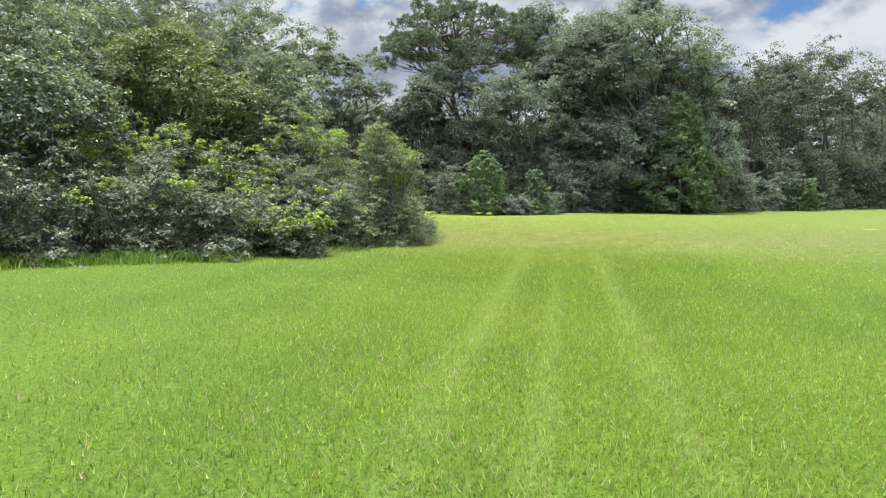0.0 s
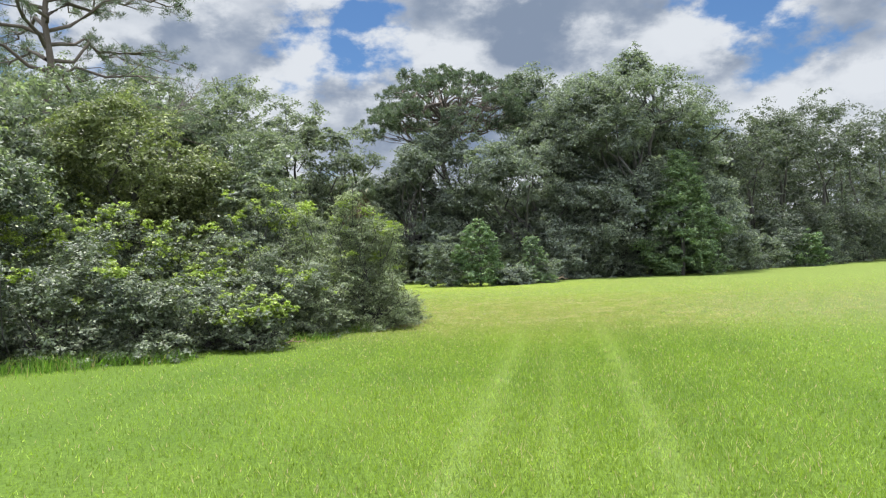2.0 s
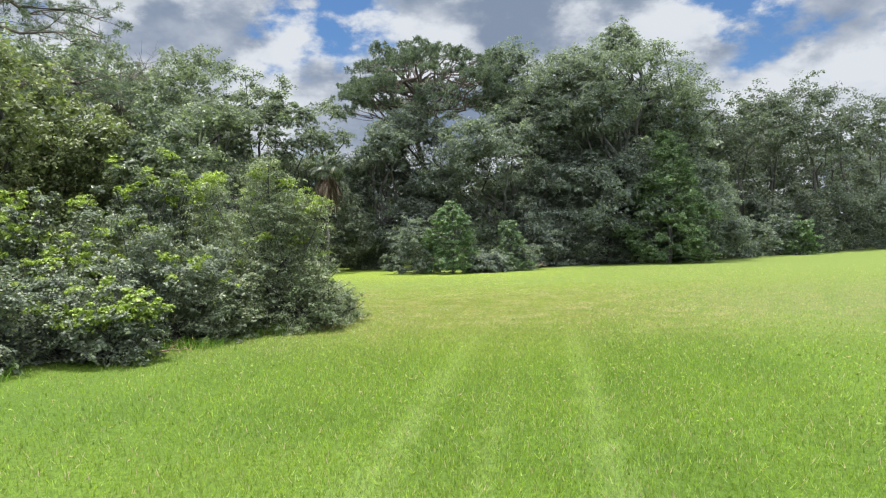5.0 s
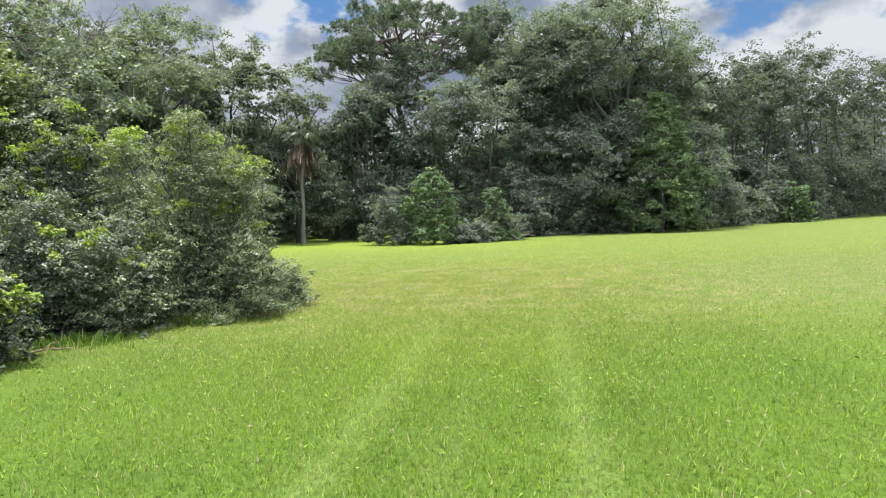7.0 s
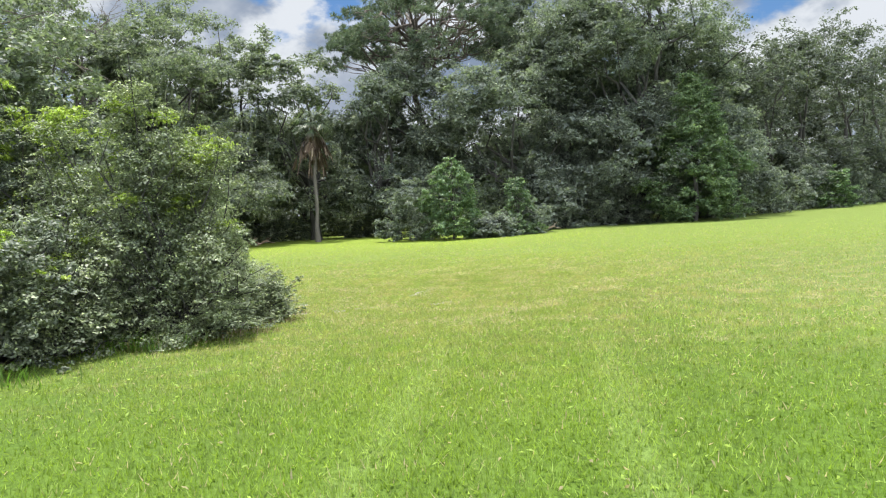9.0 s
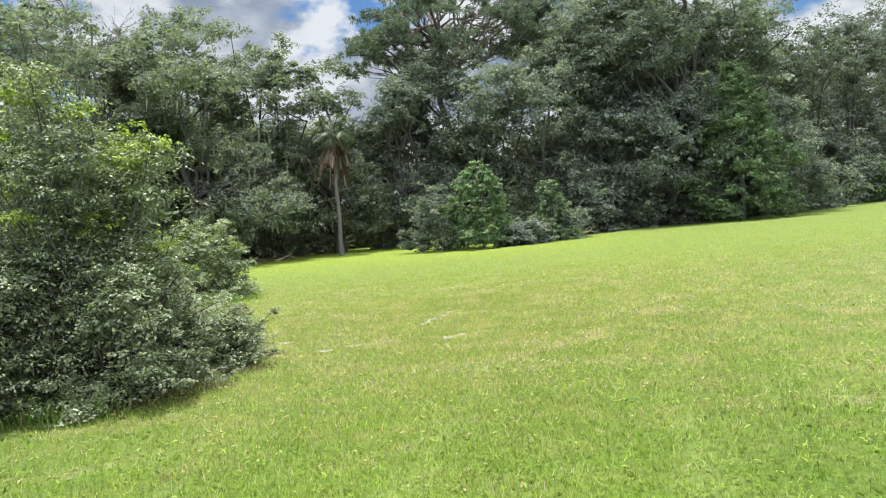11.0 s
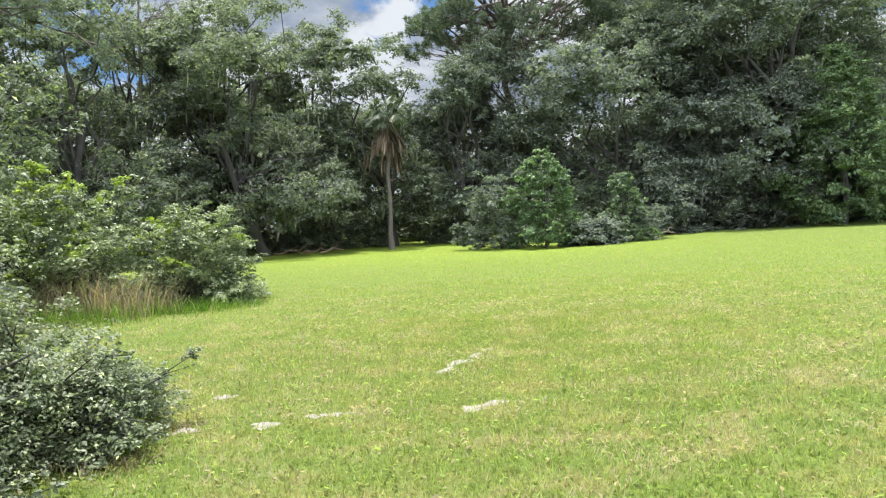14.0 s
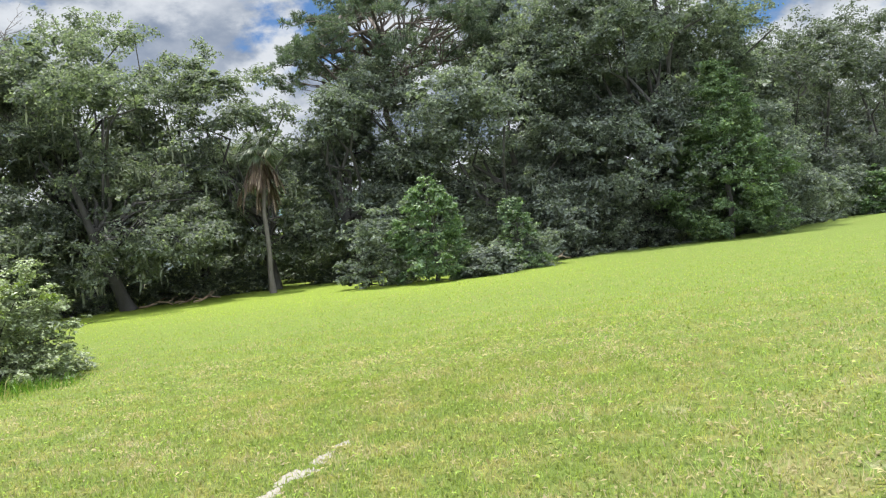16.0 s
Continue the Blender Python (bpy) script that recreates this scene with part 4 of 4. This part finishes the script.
broadleaf("hedge_tree", -9.4, 29.0, 6.8, 2.6, VINE, OLIVE, 155, 8000, 0.19, 8, 14, 0.5, 0.05, 0.16, 0, group="hedge trees")
broadleaf("dark_oak", -14.5, 27.0, 8.2, 3.6, "tall dark oak behind the hedge", OAK, 156, 5000, 0.2, 8, 14, 0.7, 0.1, 0.25, 0, group="hedge trees")
broadleaf("dark_oak", -15.0, 36.0, 10.5, 3.8, "tall dark oak behind the hedge", MIXED, 157, 5000, 0.22, 8, 14, 0.7, 0.1, 0.25, 0, group="hedge trees")
broadleaf("dark_oak", -19.0, 44.0, 12.5, 4.2, "tall dark oak behind the hedge", MIXED, 158, 4500, 0.25, 8, 14, 0.8, 0.1, 0.3, 0, group="hedge trees")
broadleaf("dark_oak", -17.5, 16.5, 9.0, 3.2, "tall dark oak behind the hedge", OAK, 159, 3000, 0.24, 8, 14, 0.7, 0.08, 0.25, 0, group="hedge trees")
needle_tree("pine_tree", -17.4, 36.5, 18.5, 7.4, "pine with long open boughs above the hedge", 161)


# ---- lawn grass ----
def walk_x(y):
    return 2.9 * (1 - np.exp(-y / 12.0))


PATCHES = ((1.60, 25.55, 0.17, 0.06, 75), (1.70, 25.95, 0.22, 0.075, 60), (1.84, 26.35, 0.18, 0.05, 75), (1.95, 26.7, 0.1, 0.035, 60),
           (2.02, 24.02, 0.13, 0.075, 40), (2.18, 24.2, 0.14, 0.06, 52), (0.78, 23.85, 0.09, 0.05, 10), (0.95, 23.9, 0.1, 0.045, 20),
           (0.44, 23.6, 0.10, 0.08, 60), (-0.30, 24.6, 0.11, 0.08, 10), (-0.14, 23.46, 0.10, 0.07, 20),
           (21.1, 35.0, 0.5, 0.25, 0), (19.7, 35.4, 0.4, 0.2, 10))


def on_sand(px, py):
    bare = np.zeros(len(px), bool)
    for x, y, a, b, turn in PATCHES:
        c, s = math.cos(radians(turn)), math.sin(radians(turn))
        u, v = (px - x) * c + (py - y) * s, -(px - x) * s + (py - y) * c
        bare |= (u / a) ** 2 + (v / b) ** 2 < 1.2
    return bare


def sand_patch(k, x, y, a, b, turn):
    """A thin uneven spill of bare sand in the turf, ragged at its rim."""
    rng = np.random.default_rng(400 + k)
    rings, around = 5, 26
    ang = np.arange(around) * 2 * np.pi / around
    rim = 1 + 0.22 * np.sin(3 * ang + rng.uniform(0, 6)) + 0.12 * np.sin(7 * ang + rng.uniform(0, 6)) + rng.normal(size=around) * 0.2
    c, s = math.cos(radians(turn)), math.sin(radians(turn))
    verts = [(0, 0, 0.007)]
    for r in range(1, rings + 1):
        f = r / rings
        for q in range(around):
            u, v = a * f * rim[q] * math.cos(ang[q]), b * f * rim[q] * math.sin(ang[q])
            verts.append((u * c - v * s, u * s + v * c, 0.007 * (1 - f ** 2) + rng.normal() * 0.002 - (0.012 if r == rings else 0)))
    faces = [(0, 1 + q, 1 + (q + 1) % around, 1 + (q + 1) % around) for q in range(around)]
    me = bpy.data.meshes.new("sand_patch")
    tris = [f[:3] for f in faces]
    quads = [(1 + (r - 1) * around + q, 1 + r * around + q, 1 + r * around + (q + 1) % around, 1 + (r - 1) * around + (q + 1) % around)
             for r in range(1, rings) for q in range(around)]
    me.from_pydata(verts, [], tris + quads)
    me.materials.append(SAND)
    for p in me.polygons:
        p.use_smooth = True
    ob = new("sand_patch", me)
    ob.location = (x, y, ground_z(x, y) + 0.004)
    tagged(ob, "pale bare sand patch showing through the turf", "sand patch", "sand patches in the lawn")


for k, (sx, sy, sa, sb, st) in enumerate(PATCHES):
    sand_patch(k, sx, sy, sa, sb * 1.3, st)


def build_grass():
    rng = np.random.default_rng(200)
    py = rng.uniform(1.0, 30.0, 290000)
    a = walk_x(np.clip(py, 0, 22)) + rng.normal(size=len(py)) * 2.3, py
    py = 2.0 + 34.0 * rng.random(135000)
    b = walk_x(np.clip(py, 0, 22)) + rng.normal(size=len(py)) * 6.0, py
    py = 24.0 + 34.0 * rng.triangular(0, 0.35, 1, 65000)
    c = 4.0 + rng.normal(size=len(py)) * 11.0, py
    for (px, py), h, w in ((a, 0.06, 0.0037), (b, 0.055, 0.0064), (c, 0.04, 0.012)):
        keep = ~on_sand(px, py) | (rng.random(len(px)) < 0.7)
        tagged(blade_patch("grass", rng, px[keep], py[keep], h, w, BLADES, 0.55), "short mown green grass blades of the lawn", "grass", kind="stuff")
    # flat broad-leaved weeds in the thinner turf
    py = 11.0 + 22.0 * np.sqrt(rng.random(38000))
    px = 2.6 + rng.normal(size=len(py)) * 3.4
    keep = ~on_sand(px, py)
    px, py = px[keep], py[keep]
    spot = np.stack([px, py, ground_z(px, py) + rng.uniform(0.012, 0.045, len(px))], 1)
    normal = rng.normal(size=(len(px), 3)) * 0.45 + np.array([0, 0, 1.0])
    tagged(sheet("weeds", *leaves(rng, spot, normal, 0.05, 0.02), WEEDS), "small broad-leaved weeds among the lawn grass", "weeds", kind="stuff")


def tuft(name, x, y, spread, height, count, mat, label, seed, width=0.006, category="grass tuft"):
    rng = np.random.default_rng(seed)
    px, py = rng.normal(size=count) * spread, rng.normal(size=count) * spread * 0.6
    n = len(px)
    ang = rng.uniform(0, np.pi, n)
    side = np.stack([np.cos(ang), np.sin(ang), np.zeros(n)], 1) * width
    foot = np.stack([px, py, np.full(n, -0.01)], 1)
    h = height * rng.uniform(0.4, 1.1, n)
    lean = rng.normal(size=(n, 2)) * 0.42 + np.stack([px, py], 1) / max(spread, 0.1) * 0.12
    mid = foot + np.concatenate([lean * h[:, None] * 0.4, (h * 0.6)[:, None]], 1)
    tip = foot + np.concatenate([lean * h[:, None] * 1.2, h[:, None]], 1)
    verts = np.stack([foot - side, foot + side, mid + side * 0.8, mid - side * 0.8, tip], 1).reshape(-1, 3)
    k = np.arange(n)[:, None] * 5
    faces = np.concatenate([k + np.array([0, 1, 2]), k + np.array([0, 2, 3]), k + np.array([3, 2, 4])])
    ob = sheet(name, verts, faces, mat)
    ob.location = (x, y, ground_z(x, y))
    return tagged(ob, label, category, "tufts at the bush feet", "stuff")


for k, (tx, ty, ts, th, tn) in enumerate(((-5.5, 31.3, 0.38, 0.95, 300), (-6.2, 31.2, 0.35, 0.85, 240), (-7.0, 30.9, 0.4, 0.5, 160), (-4.9, 31.9, 0.3, 0.7, 130), (-7.4, 30.2, 0.8, 0.16, 900), (-6.4, 30.3, 0.6, 0.14, 600), (-0.75, 21.75, 0.3, 0.09, 220), (-0.45, 22.6, 0.25, 0.08, 160), (-1.4, 21.1, 0.3, 0.1, 220), (-0.3, 23.5, 0.22, 0.06, 140))):
    tuft("dry_grass_tuft", tx, ty, ts, th, tn, STRAW, "tall dry straw-coloured grass beside the round bush", 420 + k, 0.007)
for k, (tx, ty, ts, th, tn) in enumerate(((-7.2, 15.0, 0.5, 0.3, 500), (-6.2, 15.5, 0.45, 0.32, 500), (-5.0, 16.1, 0.4, 0.28, 420), (-8.6, 14.2, 0.6, 0.3, 500),
                                          (-4.4, 31.9, 0.5, 0.35, 500), (-5.6, 30.6, 0.6, 0.4, 600), (-3.6, 32.4, 0.4, 0.25, 300), (-1.6, 20.8, 0.3, 0.25, 260), (-2.7, 19.0, 0.35, 0.22, 260))):
    tuft("tall_grass_tuft", tx, ty, ts, th, tn, TALLGRASS, "unmown green grass at the foot of the bushes", 430 + k)

build_grass()
